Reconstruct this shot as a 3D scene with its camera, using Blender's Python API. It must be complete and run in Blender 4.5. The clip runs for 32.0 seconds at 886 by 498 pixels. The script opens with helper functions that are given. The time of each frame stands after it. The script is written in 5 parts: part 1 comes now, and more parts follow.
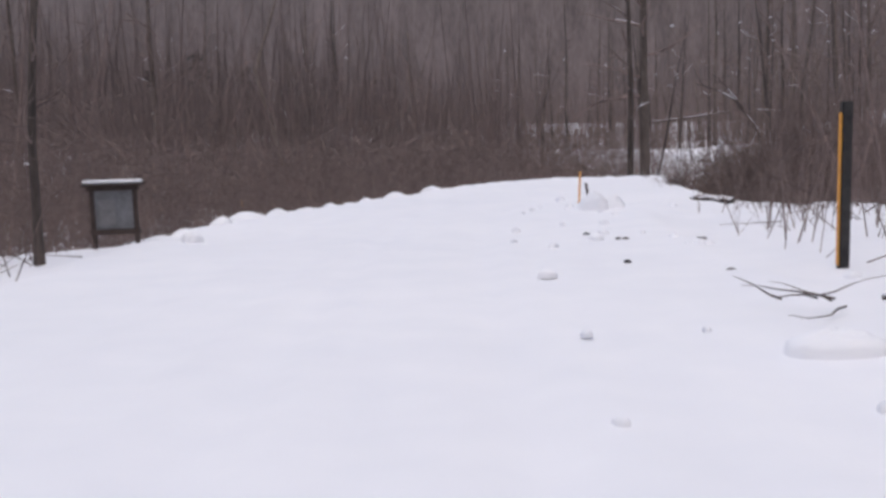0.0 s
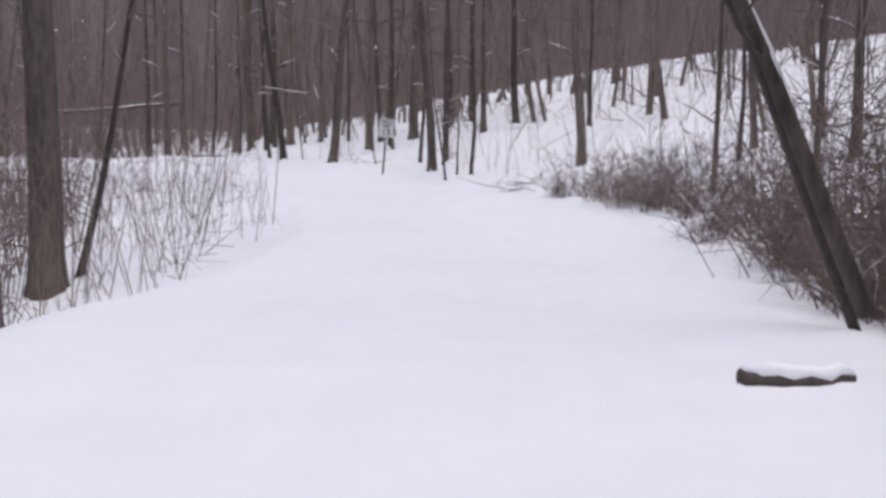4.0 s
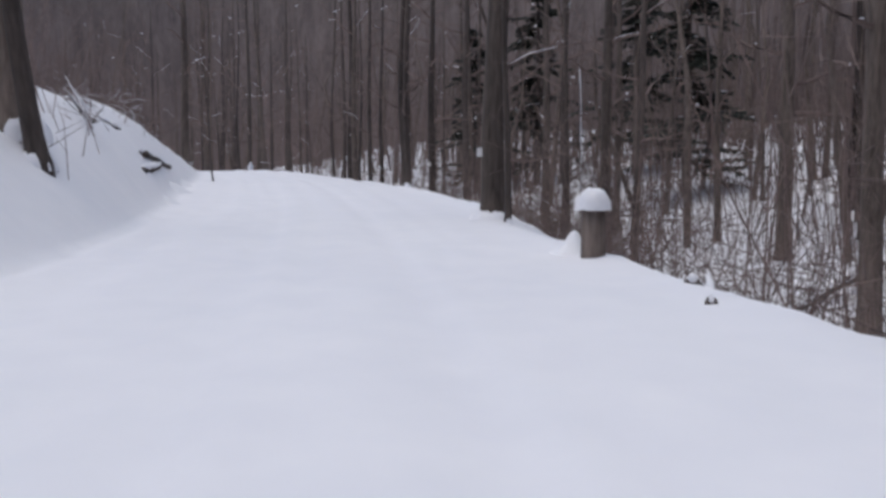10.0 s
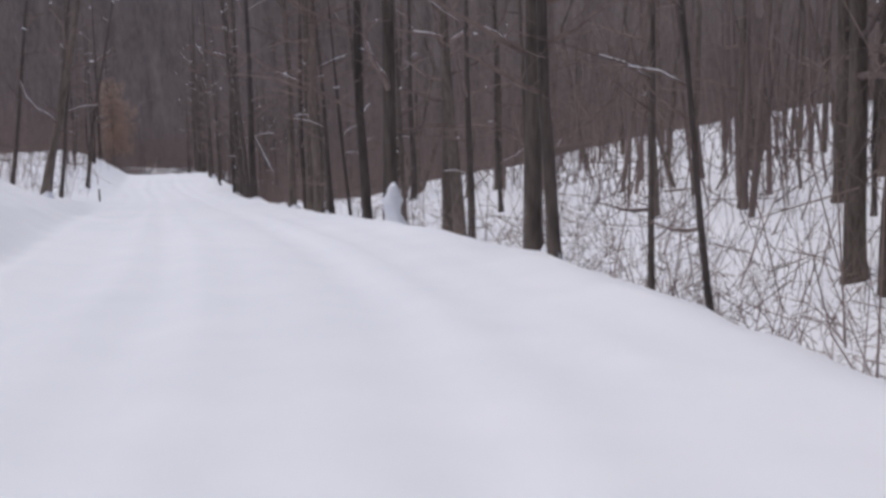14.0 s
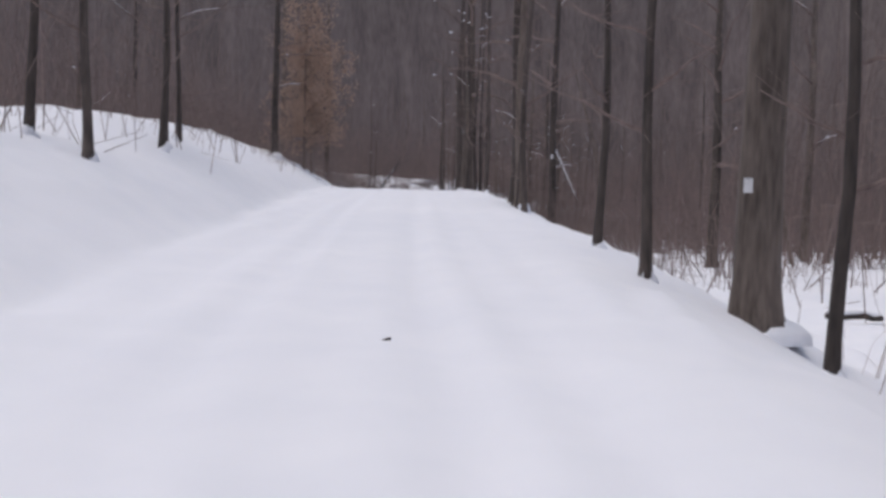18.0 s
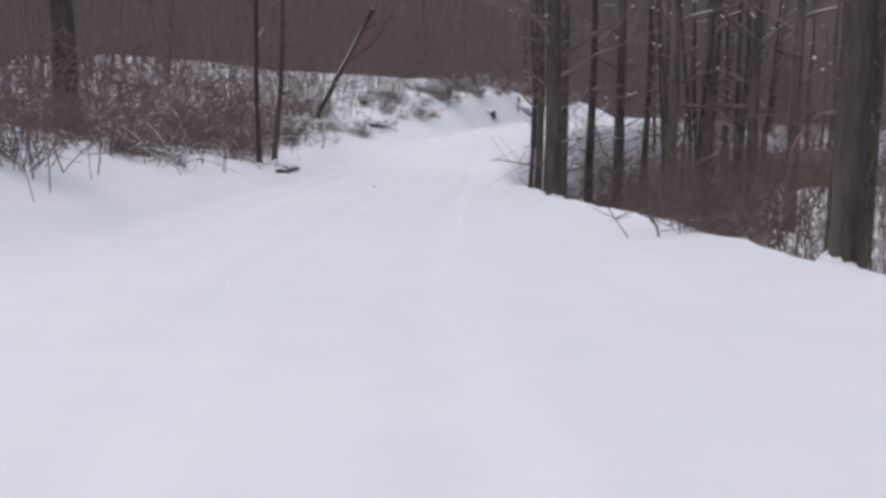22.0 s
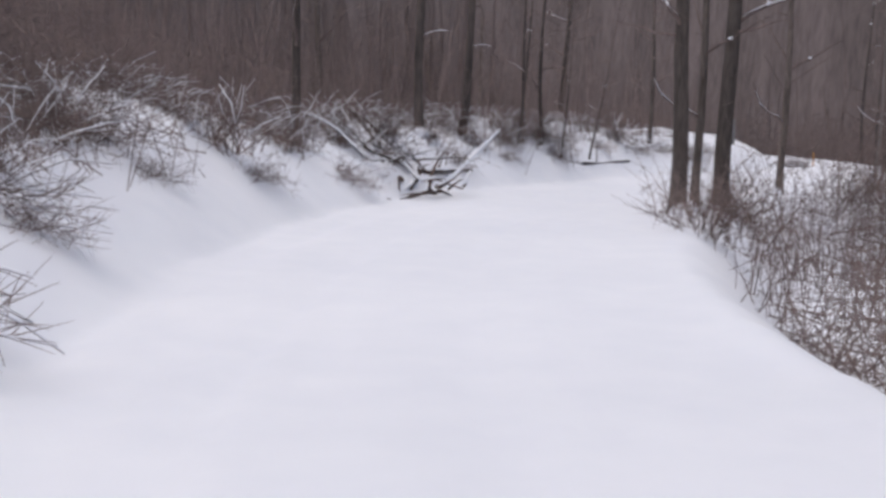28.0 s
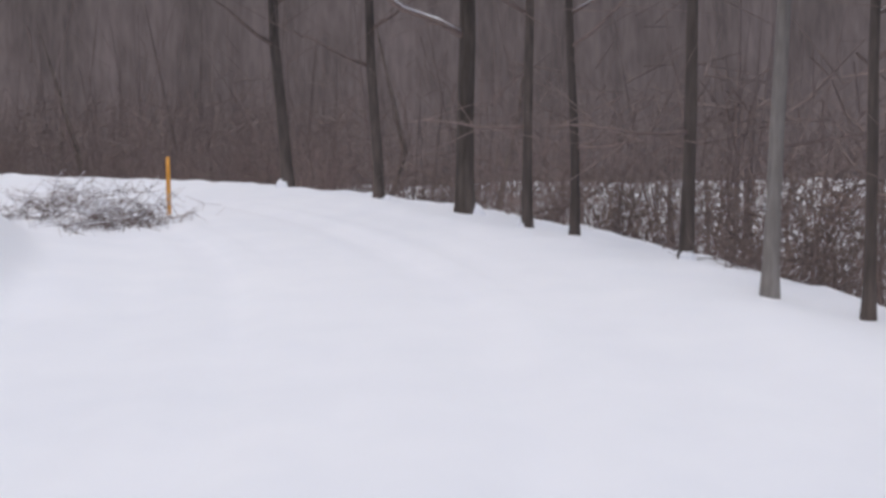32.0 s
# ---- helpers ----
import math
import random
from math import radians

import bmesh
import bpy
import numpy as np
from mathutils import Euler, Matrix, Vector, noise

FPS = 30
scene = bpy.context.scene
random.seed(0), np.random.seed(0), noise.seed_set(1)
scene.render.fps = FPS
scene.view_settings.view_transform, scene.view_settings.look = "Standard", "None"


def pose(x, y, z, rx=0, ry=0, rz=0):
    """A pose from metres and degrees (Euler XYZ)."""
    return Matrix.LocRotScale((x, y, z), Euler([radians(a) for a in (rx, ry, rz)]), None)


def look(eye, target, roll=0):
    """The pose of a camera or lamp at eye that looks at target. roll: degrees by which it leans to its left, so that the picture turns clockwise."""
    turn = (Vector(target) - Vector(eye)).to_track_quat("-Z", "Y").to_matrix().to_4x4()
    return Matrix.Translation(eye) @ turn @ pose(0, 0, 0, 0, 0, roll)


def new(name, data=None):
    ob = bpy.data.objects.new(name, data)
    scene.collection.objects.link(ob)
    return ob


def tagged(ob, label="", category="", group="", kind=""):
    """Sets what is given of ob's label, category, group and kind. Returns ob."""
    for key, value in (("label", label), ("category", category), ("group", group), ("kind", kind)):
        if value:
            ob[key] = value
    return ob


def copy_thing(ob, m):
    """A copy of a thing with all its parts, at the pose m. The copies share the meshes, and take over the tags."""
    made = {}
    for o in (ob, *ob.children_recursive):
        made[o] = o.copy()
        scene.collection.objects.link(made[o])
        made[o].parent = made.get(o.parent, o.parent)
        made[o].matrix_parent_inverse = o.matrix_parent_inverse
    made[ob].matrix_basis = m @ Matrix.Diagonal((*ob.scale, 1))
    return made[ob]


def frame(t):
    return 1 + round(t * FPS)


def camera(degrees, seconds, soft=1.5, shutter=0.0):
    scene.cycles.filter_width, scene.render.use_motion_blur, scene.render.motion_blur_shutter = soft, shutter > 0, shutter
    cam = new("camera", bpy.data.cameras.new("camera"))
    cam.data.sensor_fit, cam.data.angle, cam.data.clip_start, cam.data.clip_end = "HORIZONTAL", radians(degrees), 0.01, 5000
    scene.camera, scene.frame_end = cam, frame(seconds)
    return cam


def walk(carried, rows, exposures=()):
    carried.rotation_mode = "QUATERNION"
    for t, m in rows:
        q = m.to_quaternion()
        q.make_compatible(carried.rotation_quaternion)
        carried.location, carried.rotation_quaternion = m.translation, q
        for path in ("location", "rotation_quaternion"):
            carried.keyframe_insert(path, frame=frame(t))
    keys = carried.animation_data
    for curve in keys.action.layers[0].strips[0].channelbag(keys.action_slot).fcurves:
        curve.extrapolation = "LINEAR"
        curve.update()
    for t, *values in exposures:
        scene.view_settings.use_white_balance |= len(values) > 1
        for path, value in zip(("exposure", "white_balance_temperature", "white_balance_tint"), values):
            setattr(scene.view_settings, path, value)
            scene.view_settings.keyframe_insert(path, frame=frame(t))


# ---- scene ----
cam = camera(48.3, 32.0, soft=3.2)

# seconds, x, y, z, heading, pitch, lean of the camera on the drive
DRIVE = [
    (0.0, -0.00, -0.00, -0.00, 0.01, -6.62, -1.95),
    (0.5, -0.26, 5.33, -0.12, -2.52, -8.70, 0.08),
    (1.0, -0.21, 10.64, -0.29, -4.74, -7.79, 0.08),
    (1.5, 0.01, 15.25, -0.49, -5.36, -7.83, 0.06),
    (2.0, 0.47, 20.45, -0.68, -14.08, -8.43, -1.02),
    (2.5, 1.94, 25.25, -0.83, -19.94, -6.70, 0.53),
    (3.0, 3.63, 30.39, -0.89, -24.65, -5.95, 1.28),
    (3.5, 5.76, 35.62, -0.92, -26.31, -5.89, 1.77),
    (4.0, 8.37, 41.22, -0.96, -34.01, -6.33, 0.61),
    (4.5, 12.52, 46.56, -1.04, -39.40, -6.63, 0.09),
    (5.0, 16.38, 52.00, -1.13, -37.86, -6.66, -0.23),
    (5.5, 20.31, 58.15, -1.21, -31.23, -6.45, -0.74),
    (6.0, 22.76, 64.47, -1.23, -25.08, -5.96, -0.80),
    (6.5, 25.29, 71.52, -1.15, -13.48, -6.49, -0.37),
    (7.0, 25.26, 78.85, -1.06, -0.12, -5.06, 0.48),
    (7.5, 24.52, 86.06, -1.05, 11.78, -6.18, 0.60),
    (8.0, 21.19, 92.85, -1.05, 24.26, -6.44, 1.79),
    (8.5, 16.87, 98.39, -1.17, 35.14, -5.33, 1.34),
    (9.0, 11.86, 103.01, -0.98, 45.57, -3.86, 1.79),
    (9.5, 6.69, 106.81, -0.89, 50.03, -4.51, -0.56),
    (10.0, 1.74, 110.23, -0.85, 52.65, -4.33, -0.07),
    (10.5, -2.92, 113.08, -0.73, 54.50, -4.10, 0.33),
    (11.0, -7.59, 115.98, -0.60, 55.11, -3.43, 0.05),
    (11.5, -12.27, 118.68, -0.52, 55.58, -3.70, 1.41),
    (12.0, -16.99, 121.35, -0.38, 56.20, -3.88, 0.81),
    (12.5, -21.86, 123.82, -0.19, 58.34, -3.36, 0.48),
    (13.0, -26.61, 126.08, -0.10, 60.10, -4.77, 0.41),
    (13.5, -30.96, 128.22, -0.00, 62.31, -4.99, -3.36),
    (14.0, -35.91, 130.14, 0.08, 64.45, -4.55, -1.62),
    (14.5, -40.44, 131.63, 0.16, 69.28, -4.01, -0.34),
    (15.0, -45.69, 132.72, 0.20, 74.07, -4.73, 1.07),
    (15.5, -50.37, 133.49, 0.26, 76.37, -6.59, 3.56),
    (16.0, -57.02, 134.66, 0.18, 76.65, -6.34, 1.32),
    (16.5, -63.67, 135.83, 0.16, 76.93, -5.73, 0.47),
    (17.0, -70.32, 137.00, 0.25, 77.22, -5.50, 0.12),
    (17.5, -76.96, 138.18, 0.33, 77.50, -5.38, -0.03),
    (18.0, -85.84, 139.43, 0.51, 77.98, -3.45, 1.51),
    (18.5, -94.17, 140.42, 0.81, 77.12, -3.76, 1.36),
    (19.0, -102.95, 141.95, 1.10, 76.28, -3.83, 0.72),
    (19.5, -111.01, 143.35, 1.39, 76.22, -4.11, 0.76),
    (20.0, -118.89, 144.79, 1.54, 75.74, -4.23, -0.36),
    (20.5, -126.22, 146.08, 1.65, 75.89, -5.01, 0.22),
    (21.0, -133.74, 147.36, 1.63, 75.91, -6.67, -0.78),
    (21.5, -141.18, 148.72, 1.49, 76.40, -8.18, -0.22),
    (22.0, -148.74, 150.14, 1.02, 77.29, -9.12, 0.19),
    (22.5, -156.77, 151.09, 0.48, 76.40, -7.87, -0.37),
    (23.0, -163.55, 152.79, 0.29, 76.63, -8.86, -0.10),
    (23.5, -170.70, 155.04, 0.29, 76.24, -7.79, -1.44),
    (24.0, -176.35, 156.31, 0.15, 71.55, -5.25, -0.18),
    (24.5, -182.46, 158.46, 0.57, 65.91, -4.99, 1.48),
    (25.0, -187.04, 160.71, 0.49, 59.82, -6.46, -1.04),
    (25.5, -191.88, 163.80, 0.52, 51.21, -6.05, 0.37),
    (26.0, -195.88, 167.01, 0.52, 44.17, -5.78, -0.48),
    (26.5, -199.54, 170.93, 0.50, 42.32, -8.62, 0.81),
    (27.0, -203.38, 174.31, 0.50, 44.89, -8.00, 0.45),
    (27.5, -207.89, 178.09, -0.65, 47.76, -9.30, 0.40),
    (28.0, -212.26, 181.33, -2.20, 50.44, -8.20, 0.70),
    (28.5, -217.53, 184.96, -2.98, 49.32, -6.19, 1.28),
    (29.0, -221.74, 188.67, -3.08, 43.66, -7.59, 1.19),
    (29.5, -226.43, 193.40, -3.29, 36.87, -8.73, 0.40),
    (30.0, -229.56, 197.88, -3.41, 29.24, -7.99, 0.61),
    (30.5, -232.77, 203.65, -3.59, 18.84, -7.15, -0.13),
    (31.0, -233.71, 207.97, -3.68, 13.83, -6.93, -1.21),
    (31.5, -235.34, 213.27, -3.72, 7.61, -7.70, -0.50),
    (32.0, -235.93, 217.98, -3.85, 5.29, -8.02, -1.09),
]
walk(cam, [(t, pose(x, y, z, 90 + pitch, 0, heading) @ pose(0, 0, 0, 0, 0, lean)) for t, x, y, z, heading, pitch, lean in DRIVE],
     exposures=[(0, 0.2, 6550, 9), (3.5, 0.26, 6550, 10), (6, 0.06, 6290, 6), (12, -0.08, 6340, 7), (15, 0.02, 6600, 8), (18, 0.03, 6600, 8), (22, 0.02, 6600, 7), (25, 0.1, 6550, 7), (30, 0.2, 6600, 8), (32, 0.14, 6500, 6)])

# ---- overcast winter daylight ----
SUN_HEIGHT, SUN_ROUND = radians(80), radians(200)
world = bpy.data.worlds.new("overcast_sky")
scene.world = world
world.use_nodes = True
wn, wl = world.node_tree.nodes, world.node_tree.links
wn.clear()
sky = wn.new("ShaderNodeTexSky")
sky.sky_type, sky.sun_disc = "NISHITA", False
sky.sun_elevation, sky.sun_rotation = SUN_HEIGHT, SUN_ROUND
sky.air_density, sky.dust_density, sky.ozone_density = 1.0, 4.0, 1.0
grey = wn.new("ShaderNodeHueSaturation")
grey.inputs["Saturation"].default_value = 1.0
back = wn.new("ShaderNodeBackground")
back.inputs["Strength"].default_value = 0.135
out = wn.new("ShaderNodeOutputWorld")
wl.new(sky.outputs["Color"], grey.inputs["Color"])
wl.new(grey.outputs["Color"], back.inputs["Color"])
wl.new(back.outputs["Background"], out.inputs["Surface"])
sun = new("sun", bpy.data.lights.new("sun", "SUN"))
sun.data.energy, sun.data.angle, sun.data.color = 0.5, radians(60), (1.0, 0.97, 0.94)
sun.matrix_world = look((0, 0, 60), (60 * math.cos(SUN_HEIGHT) * math.sin(SUN_ROUND), 60 * math.cos(SUN_HEIGHT) * math.cos(SUN_ROUND) * -1, 60 - 60 * math.sin(SUN_HEIGHT)))


# ---- materials ----
def material(name, rough=0.8, metal=0.0):
    m = bpy.data.materials.new(name)
    m.use_nodes = True
    b = m.node_tree.nodes["Principled BSDF"]
    b.inputs["Roughness"].default_value, b.inputs["Metallic"].default_value = rough, metal
    return m, m.node_tree.nodes, m.node_tree.links, b


def mottled(name, dark, light, scale, stretch=(1, 1, 1), rough=0.85, bump=0.3, fine=6.0, far=0.15, vary=0.0, metal=0.0, depth=0.02):
    """A surface that wavers between two colours at a broad and a fine scale, with a relief of the same grain."""
    m, n, l, b = material(name, rough, metal)
    co = n.new("ShaderNodeTexCoord")
    mp = n.new("ShaderNodeMapping")
    mp.inputs["Scale"].default_value = stretch
    l.new(co.outputs["Object"], mp.inputs["Vector"])
    n1, n2 = n.new("ShaderNodeTexNoise"), n.new("ShaderNodeTexNoise")
    n1.inputs["Scale"].default_value, n1.inputs["Detail"].default_value = scale, 4
    n2.inputs["Scale"].default_value, n2.inputs["Detail"].default_value = scale * fine, 3
    mix = n.new("ShaderNodeMath")
    mix.operation = "MULTIPLY_ADD"
    mix.inputs[1].default_value = 0.45
    l.new(mp.outputs["Vector"], n1.inputs["Vector"])
    l.new(mp.outputs["Vector"], n2.inputs["Vector"])
    l.new(n2.outputs["Fac"], mix.inputs[0])
    half = n.new("ShaderNodeMath")
    half.operation = "MULTIPLY"
    half.inputs[1].default_value = 0.55
    l.new(n1.outputs["Fac"], half.inputs[0])
    l.new(half.outputs[0], mix.inputs[2])
    ramp_ = n.new("ShaderNodeValToRGB")
    ramp_.color_ramp.elements[0].position, ramp_.color_ramp.elements[1].position = 0.5 - far, 0.5 + far
    ramp_.color_ramp.elements[0].color, ramp_.color_ramp.elements[1].color = (*dark, 1), (*light, 1)
    l.new(mix.outputs[0], ramp_.inputs["Fac"])
    colour = ramp_.outputs["Color"]
    if vary:
        info, hsv = n.new("ShaderNodeObjectInfo"), n.new("ShaderNodeHueSaturation")
        span = n.new("ShaderNodeMapRange")
        span.inputs["To Min"].default_value, span.inputs["To Max"].default_value = 1 - vary, 1 + vary
        l.new(info.outputs["Random"], span.inputs["Value"])
        l.new(span.outputs["Result"], hsv.inputs["Value"])
        l.new(colour, hsv.inputs["Color"])
        colour = hsv.outputs["Color"]
    l.new(colour, b.inputs["Base Color"])
    if bump:
        bm_ = n.new("ShaderNodeBump")
        bm_.inputs["Strength"].default_value, bm_.inputs["Distance"].default_value = bump, depth
        l.new(mix.outputs[0], bm_.inputs["Height"])
        l.new(bm_.outputs["Normal"], b.inputs["Normal"])
    return m


SNOW = mottled("snow", (0.78, 0.795, 0.85), (0.88, 0.88, 0.92), 0.35, rough=0.7, bump=0.3, fine=9, far=0.2, depth=0.04)
ROAD_SNOW = mottled("packed_snow", (0.80, 0.81, 0.865), (0.88, 0.88, 0.92), 0.22, rough=0.6, bump=0.12, fine=7, far=0.2, depth=0.02)
CLINGING_SNOW = mottled("clinging_snow", (0.78, 0.79, 0.84), (0.9, 0.9, 0.93), 2.0, rough=0.75, bump=0.3)
BARK = mottled("grey_brown_bark", (0.05946, 0.04496, 0.03703), (0.1917, 0.1521, 0.1296), 3.0, (1, 1, 0.16), bump=0.9, vary=0.35)
DARK_BARK = mottled("dark_wet_bark", (0.03864, 0.03036, 0.02622), (0.1173, 0.09108, 0.07866), 3.0, (1, 1, 0.16), bump=0.9, vary=0.3)
RED_BARK = mottled("reddish_wet_bark", (0.045, 0.028, 0.022), (0.14, 0.09, 0.07), 3.0, (1, 1, 0.3), bump=0.8, vary=0.3)
TWIG = mottled("twig_bark", (0.1211, 0.08735, 0.07879), (0.2494, 0.185, 0.1662), 1.5, (1, 1, 0.3), bump=0.0, vary=0.25)
FAR_TWIG = mottled("far_twigs", (0.1327, 0.1003, 0.09119), (0.275, 0.2097, 0.1915), 0.4, (1, 1, 0.2), bump=0.0)
DRY_LEAF = mottled("dry_beech_leaf", (0.3, 0.2, 0.15), (0.5, 0.36, 0.28), 3.0, bump=0.0)
NEEDLE = mottled("hemlock_needles", (0.02, 0.026, 0.02), (0.052, 0.062, 0.048), 2.0, bump=0.0)
WOOD = mottled("weathered_brown_wood", (0.035, 0.024, 0.02), (0.09, 0.065, 0.055), 4.0, (1, 8, 1), bump=0.4)
ORANGE = mottled("orange_plastic", (0.62, 0.26, 0.03), (0.78, 0.38, 0.06), 3.0, rough=0.5, bump=0.05)
STEEL = mottled("dark_steel", (0.03, 0.03, 0.032), (0.075, 0.072, 0.07), 8.0, rough=0.55, bump=0.1, metal=0.6)
SIGN_WHITE = mottled("sign_white", (0.66, 0.66, 0.66), (0.78, 0.78, 0.79), 4.0, rough=0.4, bump=0.03)
SIGN_BLACK = mottled("sign_black", (0.012, 0.012, 0.013), (0.025, 0.025, 0.027), 6.0, rough=0.5, bump=0.0)
SIGN_BACK = mottled("sign_back_aluminium", (0.17, 0.165, 0.165), (0.25, 0.245, 0.25), 5.0, rough=0.5, bump=0.05, metal=0.3)
BLAZE = mottled("pale_tag_plastic", (0.7, 0.69, 0.68), (0.82, 0.81, 0.82), 6.0, rough=0.5, bump=0.03)
DARK_STONE = mottled("dark_concrete", (0.02, 0.018, 0.018), (0.06, 0.052, 0.05), 5.0, bump=0.4)
BOARD = mottled("notice_board_grey", (0.12, 0.12, 0.125), (0.22, 0.22, 0.23), 5.0, rough=0.4, bump=0.05)
PALE_BARK = mottled("pale_grey_bark", (0.16, 0.14, 0.125), (0.30, 0.27, 0.25), 4.0, (1, 1, 0.2), bump=0.6)
BACKDROP = mottled("distant_wooded_hill", (0.1108, 0.08755, 0.08184), (0.2217, 0.177, 0.1675), 0.25, (1, 1, 0.12), bump=0.0, fine=7)

# ---- the lie of the land: the road follows the drive, banks and hollows beside it ----
EYE_HEIGHT = 1.25
# every half second of the drive: distance of the left and the right road edge, height and width of the left bank, rise of the road
HALF_SECONDS = np.arange(-1, 37.01, 0.5)
LEFT_EDGE = [
    4.7, 4.6, 4.6, 4.6, 4.5, 4.5, 4.5, 4.3, 4, 3.9, 3.9, 3.6, 3.3, 3.1, 3, 3, 3, 3, 3, 3.1, 3.1, 3.2, 3.2, 3.2, 3.2, 3.3,
    3.4, 3.6, 3.6, 3.5, 3.2, 2.7, 2.2, 2.3, 2.5, 2.7, 2.8, 2.8, 2.7, 2.5, 2.5, 2.7, 2.9, 3.1, 3.3, 3.6, 3.9, 2.9, 2.9, 2.9, 2.9, 2.3,
    2.1, 2.1, 2.1, 2.1, 1.8, 1.8, 1.9, 2.4, 2.8, 3.1, 3.3, 3.4, 3.6, 3.3, 2.9, 2.6, 2.3, 2.3, 2.3, 2.4, 2.5, 2.6, 2.6, 2.6, 2.6,
]
RIGHT_EDGE = [
    3.2, 3.1, 3, 3.1, 3.2, 3.4, 3.6, 3.8, 3.6, 2.4, 2.2, 2, 1.7, 1.5, 1.7, 2.1, 1.7, 1.5, 3.3, 4.4, 3.2, 2.8, 2.6, 3.3, 3.1, 2.8,
    3.5, 3.1, 2.6, 1.9, 2, 2.1, 2.4, 2, 1.9, 2, 2, 1.7, 1.7, 2.1, 2.7, 2.7, 3.1, 3.2, 3.5, 2.5, 3, 4.6, 3.5, 1.5, 1.6, 2.5,
    2.5, 2, 1.3, 1.3, 1.4, 2.2, 2.8, 3.1, 3.5, 4.1, 4.4, 4, 3.6, 3.5, 3, 2.4, 2.1, 2.6, 2.6, 2.6, 2.5, 2.5, 2.5, 2.5, 2.5,
]
LEFT_BANK = [
    0.1, 0, -0.1, -0.4, -0.7, -1.2, -1.6, -1.8, -1.7, -1.4, -1.3, -2.1, -1.9, -1.4, -0.9, -0.8, -1.2, -1.8, -2.4, -2.5, -1.2, 0.2, 1.3, 1.9, 2.2, 2.3,
    2.4, 2.4, 2.4, 2.1, 1.7, 1.6, 1.6, 1.6, 1.5, 1.2, 0.8, 0.6, 1, 1.6, 1.6, 1.9, 2.1, 1.7, 1.6, 1.5, 1.9, 1.9, 1.7, 1.1, 0.9, 0.9,
    1.4, 1.7, 2, 1.7, 1.5, 2.1, 2.3, 2.4, 2.4, 2.3, 2, 2.2, 2, 2, 1.7, 1.6, 1.6, 1.5, 1.4, 1.2, 1.1, 1, 1, 0.9, 0.8,
]
LEFT_WIDTH = [
    9.3, 9.3, 9.2, 9.1, 9.1, 9, 9.1, 9.1, 9.2, 9.1, 8.9, 8.2, 7.8, 7.7, 7.9, 8, 7.5, 6.6, 5.6, 4.7, 4.2, 4, 3.9, 3.9, 3.8, 3.4,
    2.8, 2.3, 2.4, 3, 3.2, 2.7, 2.7, 4.5, 4.5, 4.5, 4.5, 4.5, 4.5, 4.5, 4.5, 4.5, 4.5, 4.5, 4.5, 5, 4.4, 6, 6, 6, 6, 5.6,
    5, 2, 2.2, 4.1, 4.9, 5.1, 5.6, 5.9, 5.5, 4.3, 3.6, 3.6, 3.6, 3.6, 3.6, 2.9, 3.2, 3.7, 4.1, 4.5, 4.7, 4.9, 5, 5.1, 5.2,
]
ROAD_RISE = [
    -0.05, -0.03, -0.01, 0.04, 0.11, 0.2, 0.32, 0.35, 0.35, 0.3, 0.12, -0.12, -0.34, -0.35, -0.35, -0.29, -0.16, -0.06, 0.1, 0.17, 0.12, 0.08, 0.04, 0.04, 0.02, 0.01,
    0.05, 0.11, 0.17, 0.18, 0.21, 0.26, 0.35, 0.35, 0.35, 0.26, 0.15, 0.07, 0.02, 0.02, 0.02, 0.02, 0.04, 0.06, 0.1, 0.11, 0.18, 0.24, 0.13, -0.06, -0.16, -0.18,
    -0.12, -0.02, 0.11, 0, 0.32, 0.25, 0.22, 0.15, 0.1, 0.06, 0.04, 0.02, -0.01, -0.02, -0.05, -0.06, -0.05, -0.04, -0.06, -0.07, -0.06, -0.04, -0.02, 0, 0.01,
]
# seconds: slope beyond the left bank
LEFT_BEYOND = [(-6, 0.0), (1.45, 0.0), (2.05, -0.05), (3.8, -0.05), (4.7, 0.0), (7.2, 0.0), (8.0, 0.02), (8.8, -0.03), (24.8, -0.03), (25.3, 0.1), (26.3, 0.1), (27.0, 0.0), (28.2, 0.05), (28.7, 0.15), (29.8, 0.13), (31.3, 0.0), (32.3, 0.02), (40, 0.0)]
# seconds: drop on the right, its width
RIGHT_DROP = [
    (-6, -0.5, 4), (1.45, -0.3, 4), (2.05, 0.1, 4), (2.6, 0.6, 3), (3.0, 1.0, 2), (3.8, 1.4, 2), (4.7, 0.2, 4), (5.5, -0.35, 3), (7.2, -0.5, 3), (8.0, -0.2, 4), (8.8, 2.2, 4.5),
    (10, 3.0, 4.5), (13.6, 3.0, 4.5), (15.4, 2.8, 4.5), (16.2, 2.4, 5), (17.3, 1.8, 6), (19, 2.0, 6), (20, 3.0, 4.5), (21, 3.2, 3), (22.5, 3.2, 2.2), (24.2, 3.0, 2.2),
    (25, 3.5, 2.6), (27.0, 3.5, 2.6), (28.5, 1.8, 2.5), (29.5, 1.8, 2.5), (31.3, 2.4, 3), (32.3, 7.0, 14), (40, 7.0, 14),
]
# seconds: slope of the far side on the right
FAR_SLOPE = [(-6, 0.0), (2.6, 0.0), (3.8, 0.05), (4.7, 0.12), (5.5, 0.2), (6.4, 0.26), (7.3, 0.28), (8.0, 0.17), (8.8, 0.07), (10, 0.05), (12, 0.1), (12.8, 0.24), (14.6, 0.27), (15.4, 0.2), (16.2, 0.18), (17.3, 0.2), (19.6, 0.2), (20.4, 0.05), (21, 0.0), (40, 0.0)]


